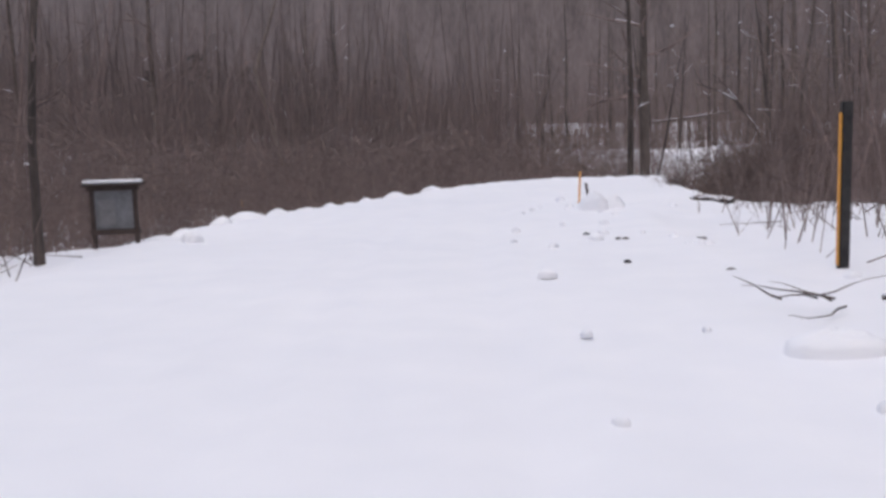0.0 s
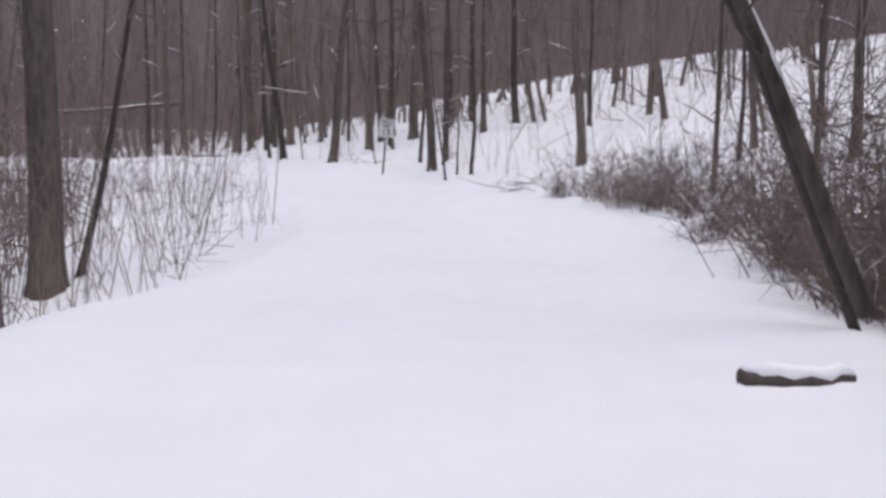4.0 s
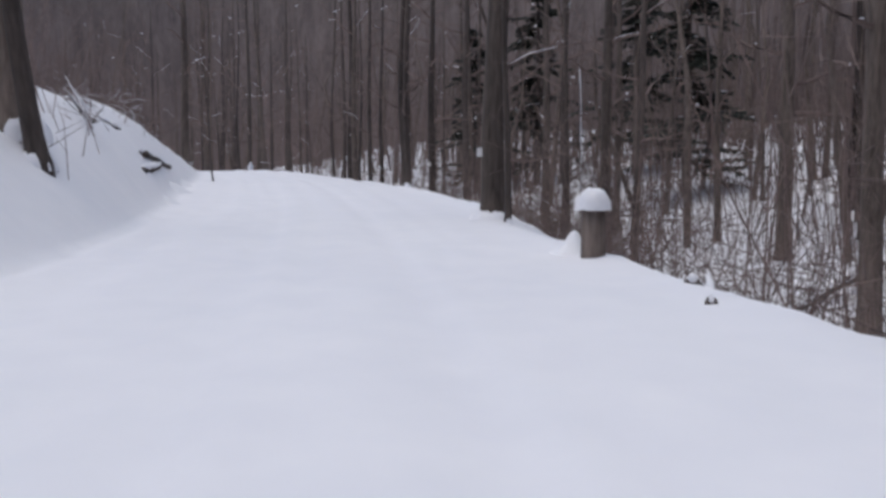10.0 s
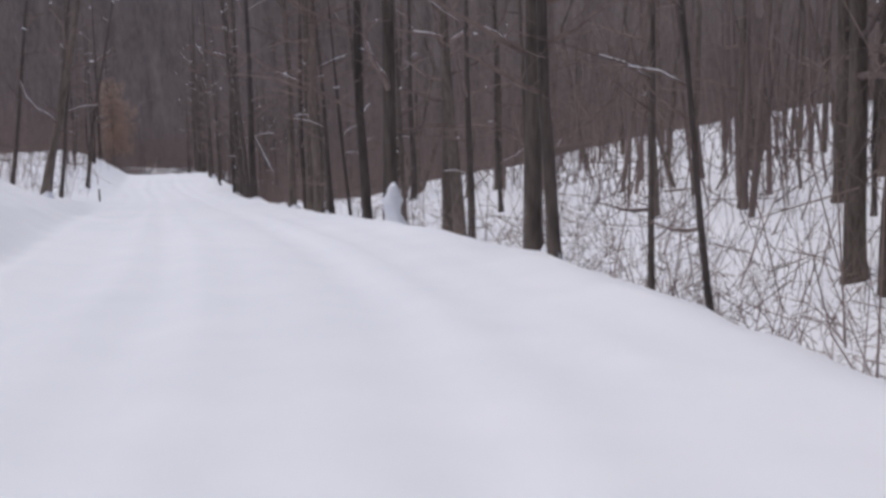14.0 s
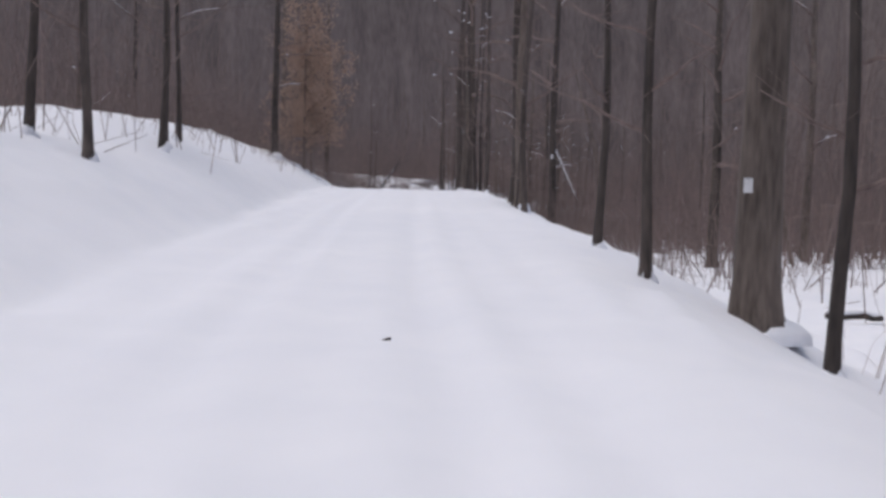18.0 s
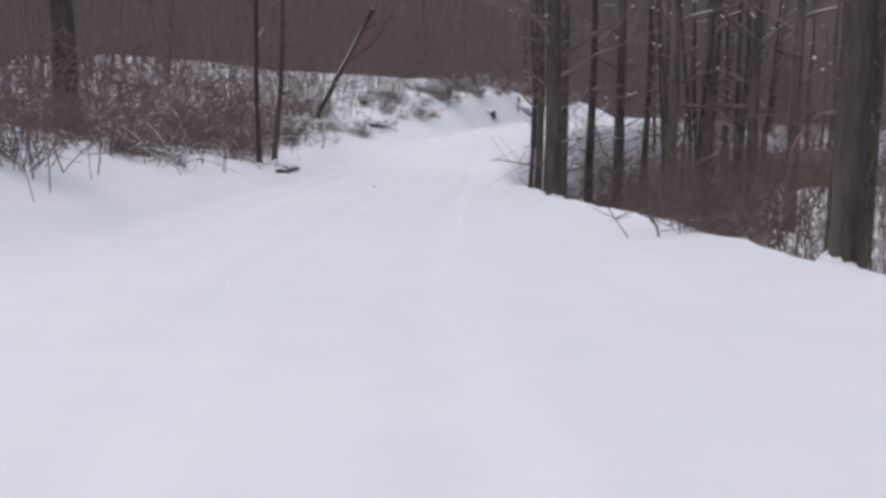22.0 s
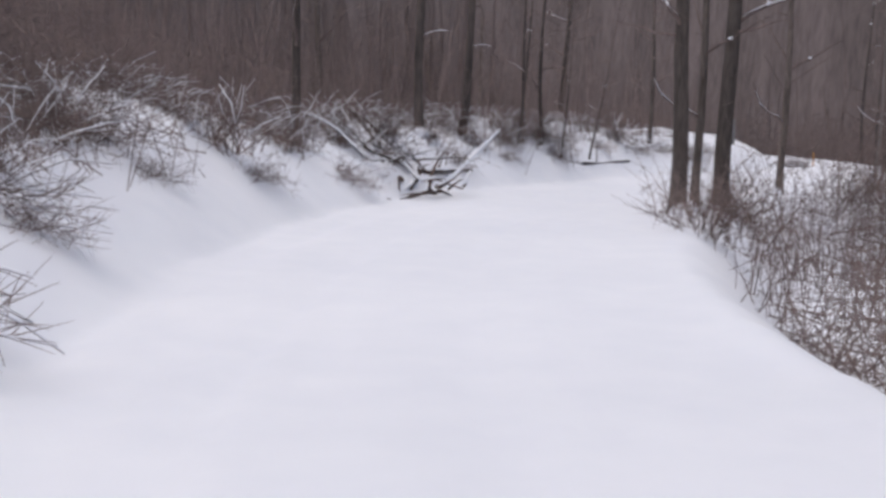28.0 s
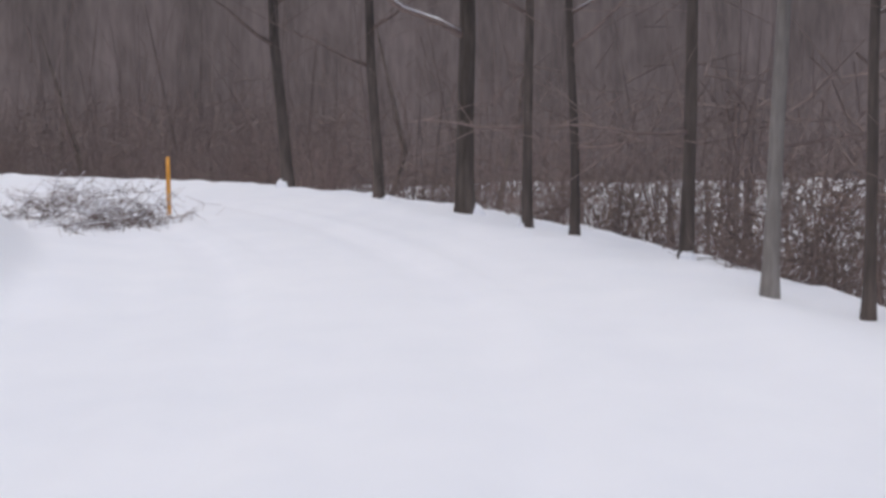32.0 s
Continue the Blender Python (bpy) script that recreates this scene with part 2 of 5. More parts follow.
def drive_line():
    """The line of the drive every metre or so: seconds, x, y, z of the road and the way ahead, carried on past both ends."""
    a = np.array(DRIVE)[:, :4]
    t = np.arange(0, 32.001, 0.1)
    p = np.stack([np.interp(t, a[:, 0], a[:, k]) for k in (1, 2, 3)], 1)
    k = np.hanning(9) / np.hanning(9).sum()
    q = np.stack([np.convolve(np.pad(p[:, j], 4, mode="reflect", reflect_type="odd"), k, "valid") for j in range(3)], 1)
    first, last = q[0] - q[4], q[-1] - q[-5]
    first, last = first / np.linalg.norm(first[:2]), last / np.linalg.norm(last[:2])
    first[2] = last[2] = 0
    n = np.arange(1, 60)[:, None]
    on, ahead, turn = q[-1], [], math.atan2(last[1], last[0])
    for k in range(59):
        turn += radians(3.0) if 3 < k < 30 else 0.0
        on = on + np.array((math.cos(turn), math.sin(turn), 0.0))
        ahead.append(on)
    q = np.concatenate([(q[0] + n[:30] * first)[::-1], q, np.array(ahead)])
    t = np.concatenate([-0.1 * n[:30, 0][::-1], t, 32 + 0.1 * n[:, 0]])
    way = np.gradient(q[:, :2], axis=0)
    way /= np.linalg.norm(way, axis=1)[:, None]
    return t, q[:, :2], q[:, 2] - EYE_HEIGHT, way


LINE_T, LINE_XY, LINE_Z, LINE_WAY = drive_line()
LINE_Z = LINE_Z + np.interp(LINE_T, HALF_SECONDS, ROAD_RISE)
LEFT_KEYS, RIGHT_KEYS, LEFT_H, LEFT_W = (np.interp(LINE_T, HALF_SECONDS, k) for k in (LEFT_EDGE, RIGHT_EDGE, LEFT_BANK, LEFT_WIDTH))
LEFT_S, DROP_H, DROP_W, FAR_S = (np.interp(LINE_T, [r[0] for r in rows_], [r[k] for r in rows_]) for rows_, k in ((LEFT_BEYOND, 1), (RIGHT_DROP, 1), (RIGHT_DROP, 2), (FAR_SLOPE, 1)))


def ramp(x):
    x = np.clip(x, 0, 1)
    return x * x * (3 - 2 * x)


def lumps(x, y, size, seed=0.0):
    """Soft uneven lumps of about the given size, from -1 to 1."""
    u, v = x / size + seed * 1.7, y / size - seed * 2.3
    return (np.sin(u * 2.1 + 1.3 * np.sin(v * 1.7 + seed)) * np.sin(v * 2.4 + 1.1 * np.sin(u * 1.3)) + 0.6 * np.sin(u * 4.7 + v * 3.1 + seed) * np.sin(v * 5.3 - u * 2.2)) / 1.6


def land(x, y):
    """Height of the snow at x, y, and the distance from the road's middle line (positive to its right)."""
    x, y = np.asarray(x, float).ravel(), np.asarray(y, float).ravel()
    z, side = np.empty(len(x)), np.empty(len(x))
    for a in range(0, len(x), 4000):
        dx, dy = x[a : a + 4000, None] - LINE_XY[:, 0], y[a : a + 4000, None] - LINE_XY[:, 1]
        dist = np.hypot(dx, dy)
        near = dist.min(1, keepdims=True)
        w = np.exp(-(dist - near) / (0.25 + 0.06 * near)) + 1e-30
        w /= w.sum(1, keepdims=True)
        d = dx * LINE_WAY[:, 1] - dy * LINE_WAY[:, 0]
        off = np.abs(d) - np.where(d < 0, LEFT_KEYS, RIGHT_KEYS)
        out = np.where(d < 0, LEFT_H * np.sin(np.pi / 2 * np.clip(off / LEFT_W, 0, 1)) + LEFT_S * np.clip(off - LEFT_W, 0, 60),
                       -DROP_H * ramp(off / DROP_W) + FAR_S * np.clip(off - DROP_W - 4, 0, 32))
        z[a : a + 4000] = (w * (LINE_Z + out)).sum(1)
        s = (w * d).sum(1)
        side[a : a + 4000] = np.sign(s + 1e-9) * near[:, 0]
    far_off = np.clip((np.abs(side) - 3.0) / 3.0, 0, 1)
    z += far_off * (0.12 * lumps(x, y, 2.2) + 0.35 * lumps(x, y, 9.0, 2.0))
    return z, side


def verge(x, y, side):
    """Distance beyond the road's edge."""
    x, y, side = (np.asarray(a, float).ravel() for a in (x, y, side))
    k = np.concatenate([np.hypot(x[a : a + 4000, None] - LINE_XY[:, 0], y[a : a + 4000, None] - LINE_XY[:, 1]).argmin(1) for a in range(0, len(x), 4000)])
    return np.abs(side) - np.where(side < 0, LEFT_KEYS[k], RIGHT_KEYS[k])


# ---- small tools ----
def mesh_of(name, verts, faces, mat, smooth=True):
    me = bpy.data.meshes.new(name)
    me.from_pydata([tuple(v) for v in verts], [], [tuple(f) for f in faces])
    me.materials.append(mat)
    if smooth:
        me.polygons.foreach_set("use_smooth", [True] * len(me.polygons))
    me.update()
    return me


def part(name, data, parent, label=""):
    ob = new(name, data)
    ob.parent = parent
    if label:
        ob["label"] = label
    return ob


class Build:
    """Gathers tubes and boxes into one mesh."""

    def __init__(self):
        self.v, self.f = [], []

    def tube(self, line, radii, sides=6, cap=True):
        line = [Vector(p) for p in line]
        base = len(self.v)
        for i, (p, r) in enumerate(zip(line, radii)):
            way = (line[min(i + 1, len(line) - 1)] - line[max(i - 1, 0)]).normalized()
            a = way.cross(Vector((0.31, 0.95, 0.05)) if abs(way.z) > 0.4 else Vector((0, 0, 1))).normalized()
            b = way.cross(a)
            for k in range(sides):
                w = 2 * math.pi * k / sides
                self.v.append(p + r * (math.cos(w) * a + math.sin(w) * b))
        for i in range(len(line) - 1):
            for k in range(sides):
                k2 = (k + 1) % sides
                self.f.append((base + i * sides + k, base + i * sides + k2, base + (i + 1) * sides + k2, base + (i + 1) * sides + k))
        if cap:
            self.f.append(tuple(base + (len(line) - 1) * sides + k for k in range(sides)))
            self.f.append(tuple(base + k for k in reversed(range(sides))))
        return self

    def box(self, lo, hi, bevel=0.0):
        base = len(self.v)
        bm = bmesh.new()
        bmesh.ops.create_cube(bm, size=1.0)
        for q in bm.verts:
            q.co = Vector([lo[k] + (q.co[k] + 0.5) * (hi[k] - lo[k]) for k in range(3)])
        if bevel:
            bmesh.ops.bevel(bm, geom=bm.edges[:], offset=bevel, segments=2, affect="EDGES")
        bm.verts.index_update()
        self.v += [q.co.copy() for q in bm.verts]
        self.f += [tuple(base + q.index for q in face.verts) for face in bm.faces]
        bm.free()
        return self

    def mound(self, centre, size, seed=0, rings=5, sides=12):
        """A soft lump of snow: a flattened dome with an uneven outline."""
        base, c = len(self.v), Vector(centre)
        rnd = random.Random(seed)
        wob = [1 + 0.22 * rnd.uniform(-1, 1) for _ in range(sides)]
        for i in range(rings):
            a = i / rings * math.pi / 2
            for k in range(sides):
                w = 2 * math.pi * k / sides
                self.v.append(c + Vector((size[0] * math.cos(a) * math.cos(w) * wob[k], size[1] * math.cos(a) * math.sin(w) * wob[k], size[2] * (math.sin(a) if i else -0.25) * (1 + 0.12 * rnd.uniform(-1, 1)))))
        self.v.append(c + Vector((0, 0, size[2])))
        for i in range(rings - 1):
            for k in range(sides):
                k2 = (k + 1) % sides
                self.f.append((base + i * sides + k, base + i * sides + k2, base + (i + 1) * sides + k2, base + (i + 1) * sides + k))
        top = base + rings * sides
        for k in range(sides):
            self.f.append((base + (rings - 1) * sides + k, base + (rings - 1) * sides + (k + 1) % sides, top))
        return self

    def mesh(self, name, mat, smooth=True):
        return mesh_of(name, self.v, self.f, mat, smooth)


def height(x, y):
    return float(land([x], [y])[0][0])


# ---- ground: one sheet to the horizon, and the snowed-over road on it ----
def build_ground():
    lo, hi = LINE_XY.min(0) - 95, LINE_XY.max(0) + 95
    xs, ys = np.arange(lo[0], hi[0], 1.8), np.arange(lo[1], hi[1], 1.8)
    xs = np.concatenate([[lo[0] - 2500, lo[0] - 600, lo[0] - 120], xs, [hi[0] + 120, hi[0] + 600, hi[0] + 2500]])
    ys = np.concatenate([[lo[1] - 2500, lo[1] - 600, lo[1] - 120], ys, [hi[1] + 120, hi[1] + 600, hi[1] + 2500]])
    gx, gy = np.meshgrid(xs, ys)
    gxc, gyc = np.clip(gx, lo[0], hi[0]), np.clip(gy, lo[1], hi[1])
    z, side = land(gxc, gyc)
    z = z - np.interp(verge(gxc, gyc, side), [5.0, 7.0], [0.6, 0.0])
    n, m = len(xs), len(ys)
    idx = np.arange(n * m).reshape(m, n)
    faces = np.stack([idx[:-1, :-1], idx[:-1, 1:], idx[1:, 1:], idx[1:, :-1]], -1).reshape(-1, 4)
    me = mesh_of("ground", np.stack([gx.ravel(), gy.ravel(), z], 1).tolist(), faces.tolist(), SNOW)
    return tagged(new("ground", me), "snow-covered forest floor with soft lumps and banks", "ground", kind="structure")


def build_road():
    """The road: packed snow with faint wheel ruts and soft ploughed edges."""
    step = np.r_[0, np.cumsum(np.linalg.norm(np.diff(LINE_XY, axis=0), axis=1))]
    s = np.arange(0, step[-1], 0.45)
    cx, cy, cz = (np.interp(s, step, c) for c in (LINE_XY[:, 0], LINE_XY[:, 1], LINE_Z))
    wx, wy = np.interp(s, step, LINE_WAY[:, 0]), np.interp(s, step, LINE_WAY[:, 1])
    edge_left = np.interp(s, step, LEFT_KEYS)
    edge_right = np.interp(s, step, RIGHT_KEYS)
    across = np.linspace(-1, 1, 121)
    rows = []
    for u in across:
        edge = edge_left if u < 0 else edge_right
        d = u * (edge + 7.0)
        x, y = cx + d * wy, cy - d * wx
        z = cz + 0.0
        for rut, deep in ((-0.95, 0.045), (0.62, 0.048), (-2.35, 0.026), (-1.5, 0.026), (1.15, 0.026), (-0.25, 0.018), (1.75, 0.018)):
            sway = 0.10 * np.sin(s / 9.0 + rut * 3) + 0.04 * np.sin(s / 2.7 + rut)
            z = z - deep * np.exp(-(((d - rut - sway) / 0.17) ** 2)) + 0.4 * deep * np.exp(-(((d - rut - sway - 0.3) / 0.13) ** 2))
        off = np.abs(d) - edge
        z = z + 0.012 * lumps(x, y, 0.9, 4.0)
        rim = 0.05 * np.exp(-(((off + 0.1) / 0.35) ** 2)) * (0.8 + 1.3 * lumps(x, y, 1.1, 7.0)) + ramp(off / 0.6) * (0.05 * lumps(x, y, 0.7, 3.0) + 0.07 * np.clip(lumps(x, y, 0.9, 11.0), 0, 1))
        blend = ramp((off + 0.3) / 0.6)
        z = z * (1 - blend) + land(x, y)[0] * blend + rim - 0.7 * ramp((off - 6.2) / 0.7)
        rows.append(np.stack([x, y, z], 1))
    v = np.stack(rows, 1).reshape(-1, 3)
    idx = np.arange(len(v)).reshape(len(s), len(across))
    f = np.stack([idx[:-1, :-1], idx[:-1, 1:], idx[1:, 1:], idx[1:, :-1]], -1).reshape(-1, 4)
    return tagged(new("road", mesh_of("road", v.tolist(), f.tolist(), ROAD_SNOW)), "narrow road under packed white snow with faint wheel ruts", "road", kind="structure")


build_ground()
build_road()


# ---- trees ----
def limb_line(rnd, start, way, length, n=5, droop=0.0, wander=0.25):
    line, p, w = [Vector(start)], Vector(start), Vector(way).normalized()
    for i in range(n):
        w = (w + Vector((rnd.uniform(-1, 1), rnd.uniform(-1, 1), rnd.uniform(-1, 1) - droop)) * wander).normalized()
        p = p + w * length / n
        line.append(p.copy())
    return line


def make_tree(seed, tall, girth, bark, lean=0.0, low=2.5, limbs=9, twigs=70, snow=0.4, leaf=False):
    """A bare winter tree about its foot: trunk with a flared foot, limbs, twigs, and snow lying on some limbs."""
    rnd = random.Random(seed)
    tree = new("tree")
    trunk, boughs, fine, white, dry = Build(), Build(), Build(), Build(), Build()
    heights = [-0.5, 0.0, 0.15, 0.5, 1.2, 2.2, 3.4, 4.8, 6.5, 8.5, 11, 14, tall]
    heights = [h for h in heights if h < tall] + [tall]
    bend = [rnd.uniform(-1, 1) for _ in range(4)]
    spine, radii = [], []
    for h in heights:
        k = max(h, 0)
        spine.append(Vector((lean * k + 0.10 * bend[0] * math.sin(k * 0.5 + bend[1]) * min(k, 2) / 2, 0.10 * bend[2] * math.sin(k * 0.6 + bend[3] * 3) * min(k, 2) / 2, h)))
        radii.append(girth * (1.0 - 0.85 * k / tall) * (1 + 0.35 * math.exp(-k * 5.0)))
    trunk.tube(spine, radii, 9)
    base = len(trunk.v)

    def at(h):
        for a in range(len(heights) - 1):
            if heights[a + 1] >= h:
                q = (h - heights[a]) / (heights[a + 1] - heights[a])
                return spine[a].lerp(spine[a + 1], q), radii[a] * (1 - q) + radii[a + 1] * q
        return spine[-1], radii[-1]

    for i in range(limbs):
        h = low + (min(tall, 13) - low) * (i + rnd.random()) / limbs
        p, r = at(h)
        w = rnd.uniform(0, 2 * math.pi)
        length = rnd.uniform(1.2, 3.6) * min(1.4, 0.5 + girth * 3)
        line = limb_line(rnd, p, (math.cos(w), math.sin(w), rnd.uniform(0.1, 0.8)), length, 5, 0.05)
        r0 = min(r * 0.5, 0.012 + 0.02 * length)
        boughs.tube(line, [r0 * (1 - 0.85 * k / 5) for k in range(6)], 5)
        if rnd.random() < snow * 0.45:
            part_ = line[0 : rnd.randint(3, 5)]
            white.tube([q + Vector((0, 0, r0 * 0.75)) for q in part_], [(r0 * 0.32 + 0.004) * f for f in (0.6, 1.0, 0.8, 1.1, 0.5)[: len(part_)]], 5)
        for k in range(5):
            if rnd.random() < snow * 0.12:
                white.mound(line[k] + Vector((0, 0, r0 * 0.5)), (rnd.uniform(0.03, 0.12), rnd.uniform(0.02, 0.05), rnd.uniform(0.02, 0.09)), rnd.random(), 3, 7)
        for _ in range(max(2, twigs // limbs)):
            q = rnd.random()
            k = min(4, int(q * 5))
            s = line[k].lerp(line[k + 1], q * 5 - k)
            tl = limb_line(rnd, s, (rnd.uniform(-1, 1), rnd.uniform(-1, 1), rnd.uniform(-0.3, 0.9)), rnd.uniform(0.4, 1.3), 1, 0, 0.4)
            fine.tube(tl, [0.007, 0.002], 3, cap=False)
            if leaf and rnd.random() < 0.9:
                for _ in range(24):
                    c = tl[1] + Vector([rnd.uniform(-0.3, 0.3) for _ in range(3)])
                    a, b = Vector([rnd.uniform(-1, 1) for _ in range(3)]).normalized() * 0.07, Vector([rnd.uniform(-1, 1) for _ in range(3)]).normalized() * 0.045
                    n0 = len(dry.v)
                    dry.v += [c - a, c + b, c + a, c - b]
                    dry.f.append((n0, n0 + 1, n0 + 2, n0 + 3))
    part("trunk", trunk.mesh("trunk", bark), tree)
    n0 = len(boughs.v)
    boughs.v += fine.v
    boughs.f += [tuple(q + n0 for q in face) for face in fine.f]
    tagged(part("crown", boughs.mesh("crown", TWIG), tree, "bare limbs and fine twigs"), kind="stuff")
    if white.v:
        tagged(part("snow_cover", white.mesh("snow_cover", CLINGING_SNOW), tree, "white snow clinging to the limbs"), kind="stuff")
    if dry.v:
        tagged(part("dry_leaves", dry.mesh("dry_leaves", DRY_LEAF, False), tree, "pale brown dry leaves"), kind="stuff")
    return tree


KINDS = {}
for k_, (tall_, girth_, bark_, low_, limbs_, twigs_, snow_) in enumerate((
        (17, 0.20, BARK, 3.2, 11, 90, 0.35), (15, 0.15, BARK, 2.4, 11, 100, 0.3), (18, 0.27, BARK, 4.0, 10, 90, 0.3),
        (12, 0.09, DARK_BARK, 1.6, 12, 110, 0.3), (16, 0.18, DARK_BARK, 3.0, 11, 90, 0.45), (9, 0.055, DARK_BARK, 1.0, 13, 120, 0.25),
        (14, 0.12, BARK, 2.0, 12, 110, 0.3), (7, 0.04, TWIG, 0.7, 14, 120, 0.2))):
    KINDS[k_] = (make_tree(40 + k_, tall_, girth_, bark_, 0.0, low_, limbs_, twigs_, snow_), girth_)
KIND_WORDS = ("tall grey-brown bare tree rooted in snow", "slender grey-brown bare tree in snow", "thick-trunked grey-brown bare tree in snow", "thin dark bare tree in snow",
              "dark-barked bare tree with snow on its limbs", "thin dark sapling standing in snow", "slim bare tree with many fine twigs", "bare brushy sapling in the snow")
USED = set()


def plant(kind, x, y, girth=None, lean=0.0, lean_way=0.0, turn=None, sink=0.0, label=""):
    """Set a tree of a kind with its foot in the snow at x, y."""
    tree, own = KINDS[kind]
    size = (girth or own) / own
    tall = min(max(size, 0.75), 1.35)
    turn = turn if turn is not None else (x * 37.7 + y * 91.3) % 6.283
    m = Matrix.Translation((x, y, height(x, y) - sink)) @ Matrix.Rotation(lean_way, 4, "Z") @ Matrix.Rotation(lean, 4, "Y") @ Matrix.Rotation(turn - lean_way, 4, "Z") @ Matrix.Diagonal((size, size, tall, 1))
    if kind in USED:
        ob = copy_thing(tree, m)
        ob.matrix_basis = m
    else:
        USED.add(kind)
        ob = tree
        ob.matrix_basis = m
    return tagged(ob, label or KIND_WORDS[kind], "tree", "trees of the wood")


# ---- trees that stand beside the road, stretch by stretch: x, y, radius, lean and the heading it leans across ----
CLEARING = [
    (-5.6, 13.6, 0.07, 4, 0), (-27.8, 65.9, 0.27, 0, 0), (-17.7, 62.3, 0.27, 0, 0),
]
BEND = [
    (13.3, 61.5, 0.08, 12, -26), (29.8, 73.8, 0.18, -4, -26), (29.5, 81.6, 0.21, 5, -26),
]
SIGN = [
    (37.9, 88.0, 0.27, 0, 0), (28.6, 71.1, 0.04, -7, -25), (29.4, 71.5, 0.04, 0, 0), (29.4, 70.6, 0.07, 0, 0), (27.7, 158.4, 0.27, 0, 0), (31.6, 157.5, 0.27, 0, 0),
    (34.6, 158.3, 0.27, 0, 0), (34.7, 150.2, 0.14, 0, 0), (39.3, 137.0, 0.27, 0, 0), (31.2, 97.1, 0.27, 4, -25), (31.9, 96.7, 0.21, 0, 0), (33.1, 96.1, 0.21, 0, 0),
    (34.0, 95.7, 0.27, 0, 0), (35.7, 95.0, 0.13, 0, 0), (32.4, 76.7, 0.15, 0, 0),
]
GROVE = [
    (28.4, 84.5, 0.17, -7, -13), (34.8, 87.5, 0.24, 0, 0), (35.7, 86.8, 0.17, 0, 0), (30.1, 78.7, 0.03, -12, -13), (29.1, 83.9, 0.03, -6, -13),
]
TURN = [
    (7.6, 146.2, 0.27, 0, 0), (11.5, 146.5, 0.27, 2, 0), (8.3, 151.4, 0.14, 0, 0), (21.0, 132.4, 0.27, 2, 0), (24.8, 132.8, 0.17, 0, 0), (27.0, 130.8, 0.27, -5, 0),
    (26.3, 95.2, 0.05, 0, 0), (26.7, 96.1, 0.22, 0, 0), (37.4, 124.1, 0.27, 0, 0), (28.8, 90.8, 0.07, 0, 0), (28.8, 87.0, 0.09, -4, 0),
]
AFTER_TURN = [
    (10.7, 108.5, 0.12, 0, 0), (13.7, 106.5, 0.20, 0, 0), (15.8, 104.8, 0.05, 0, 0), (16.0, 104.5, 0.04, 0, 0), (19.0, 101.8, 0.12, 9, 24), (20.5, 119.4, 0.27, 0, 0),
    (17.8, 103.4, 0.04, 0, 0), (19.9, 119.8, 0.09, 0, 0),
]
RAVINE = [
    (-8.6, 135.1, 0.27, 0, 0), (6.5, 111.0, 0.09, 0, 0), (-5.8, 133.4, 0.23, 0, 0), (-3.7, 131.5, 0.27, 0, 0), (-14.8, 114.3, 0.27, 0, 0), (-12.34, 122.18, 0.23, 0, 0),
]
RAVINE_EDGE = [
    (-9.4, 130.2, 0.27, 0, 0), (-61.7, 160.5, 0.27, 0, 0), (-14.0, 114.5, 0.16, -8, 53), (-17.1, 138.6, 0.27, 0, 0), (-20.7, 139.9, 0.14, 0, 0),
]
RAVINE_MID = [
    (-24.6, 138.2, 0.27, 0, 0), (-59.9, 156.4, 0.27, 0, 0), (-52.1, 153.5, 0.27, 0, 0), (-11.4, 121.7, 0.06, 0, 0),
]
RAVINE_FAR = [
    (-23.5, 128.0, 0.10, 0, 0), (-22.6, 127.5, 0.09, 0, 0), (-31.9, 141.9, 0.22, 0, 0), (-27.3, 129.7, 0.07, 0, 0), (-33.2, 132.3, 0.13, 0, 0), (-40.7, 128.1, 0.19, 0, 0),
    (-29.3, 140.6, 0.17, 0, 0), (-35.4, 133.1, 0.09, 0, 0),
]
HOLLOW = [
    (-34.3, 132.8, 0.15, 0, 0), (-38.0, 134.2, 0.09, 0, 0), (-32.2, 131.9, 0.06, 0, 0), (-42.6, 145.9, 0.23, 0, 0), (-30.2, 131.1, 0.09, 0, 0), (-31.0, 125.0, 0.03, -4, 60),
    (-85.3, 157.4, 0.27, 0, 0), (-46.2, 146.9, 0.11, 0, 0), (-33.7, 132.4, 0.03, 4, 60), (-79.8, 156.5, 0.15, 0, 0),
]
HOLLOW_END = [
    (-45.4, 135.8, 0.11, 0, 0), (-44.5, 135.5, 0.07, 0, 0), (-52.2, 148.4, 0.27, 0, 0), (-74.3, 148.8, 0.27, 0, 0), (-42.0, 135.4, 0.03, -6, 64), (-42.9, 135.5, 0.03, 0, 0),
    (-61.5, 138.7, 0.14, 0, 0),
]
LONG_BANK = [
    (-64.8, 132.0, 0.11, 12, 76), (-67.5, 132.3, 0.08, 9, 76), (-62.9, 139.0, 0.19, 0, 0), (-63.6, 139.0, 0.08, 0, 0), (-65.5, 139.9, 0.19, 0, 0), (-59.7, 138.5, 0.04, -4, 76),
    (-70.8, 147.6, 0.27, -3, 76), (-57.3, 138.4, 0.06, 0, 0), (-67.7, 146.5, 0.15, 0, 0), (-67.2, 139.7, 0.13, 0, 0), (-80.3, 141.9, 0.16, 0, 0), (-64.6, 131.2, 0.06, 8, 76),
    (-69.6, 132.8, 0.06, 8, 76), (-85.1, 135.2, 0.10, 10, 76),
]
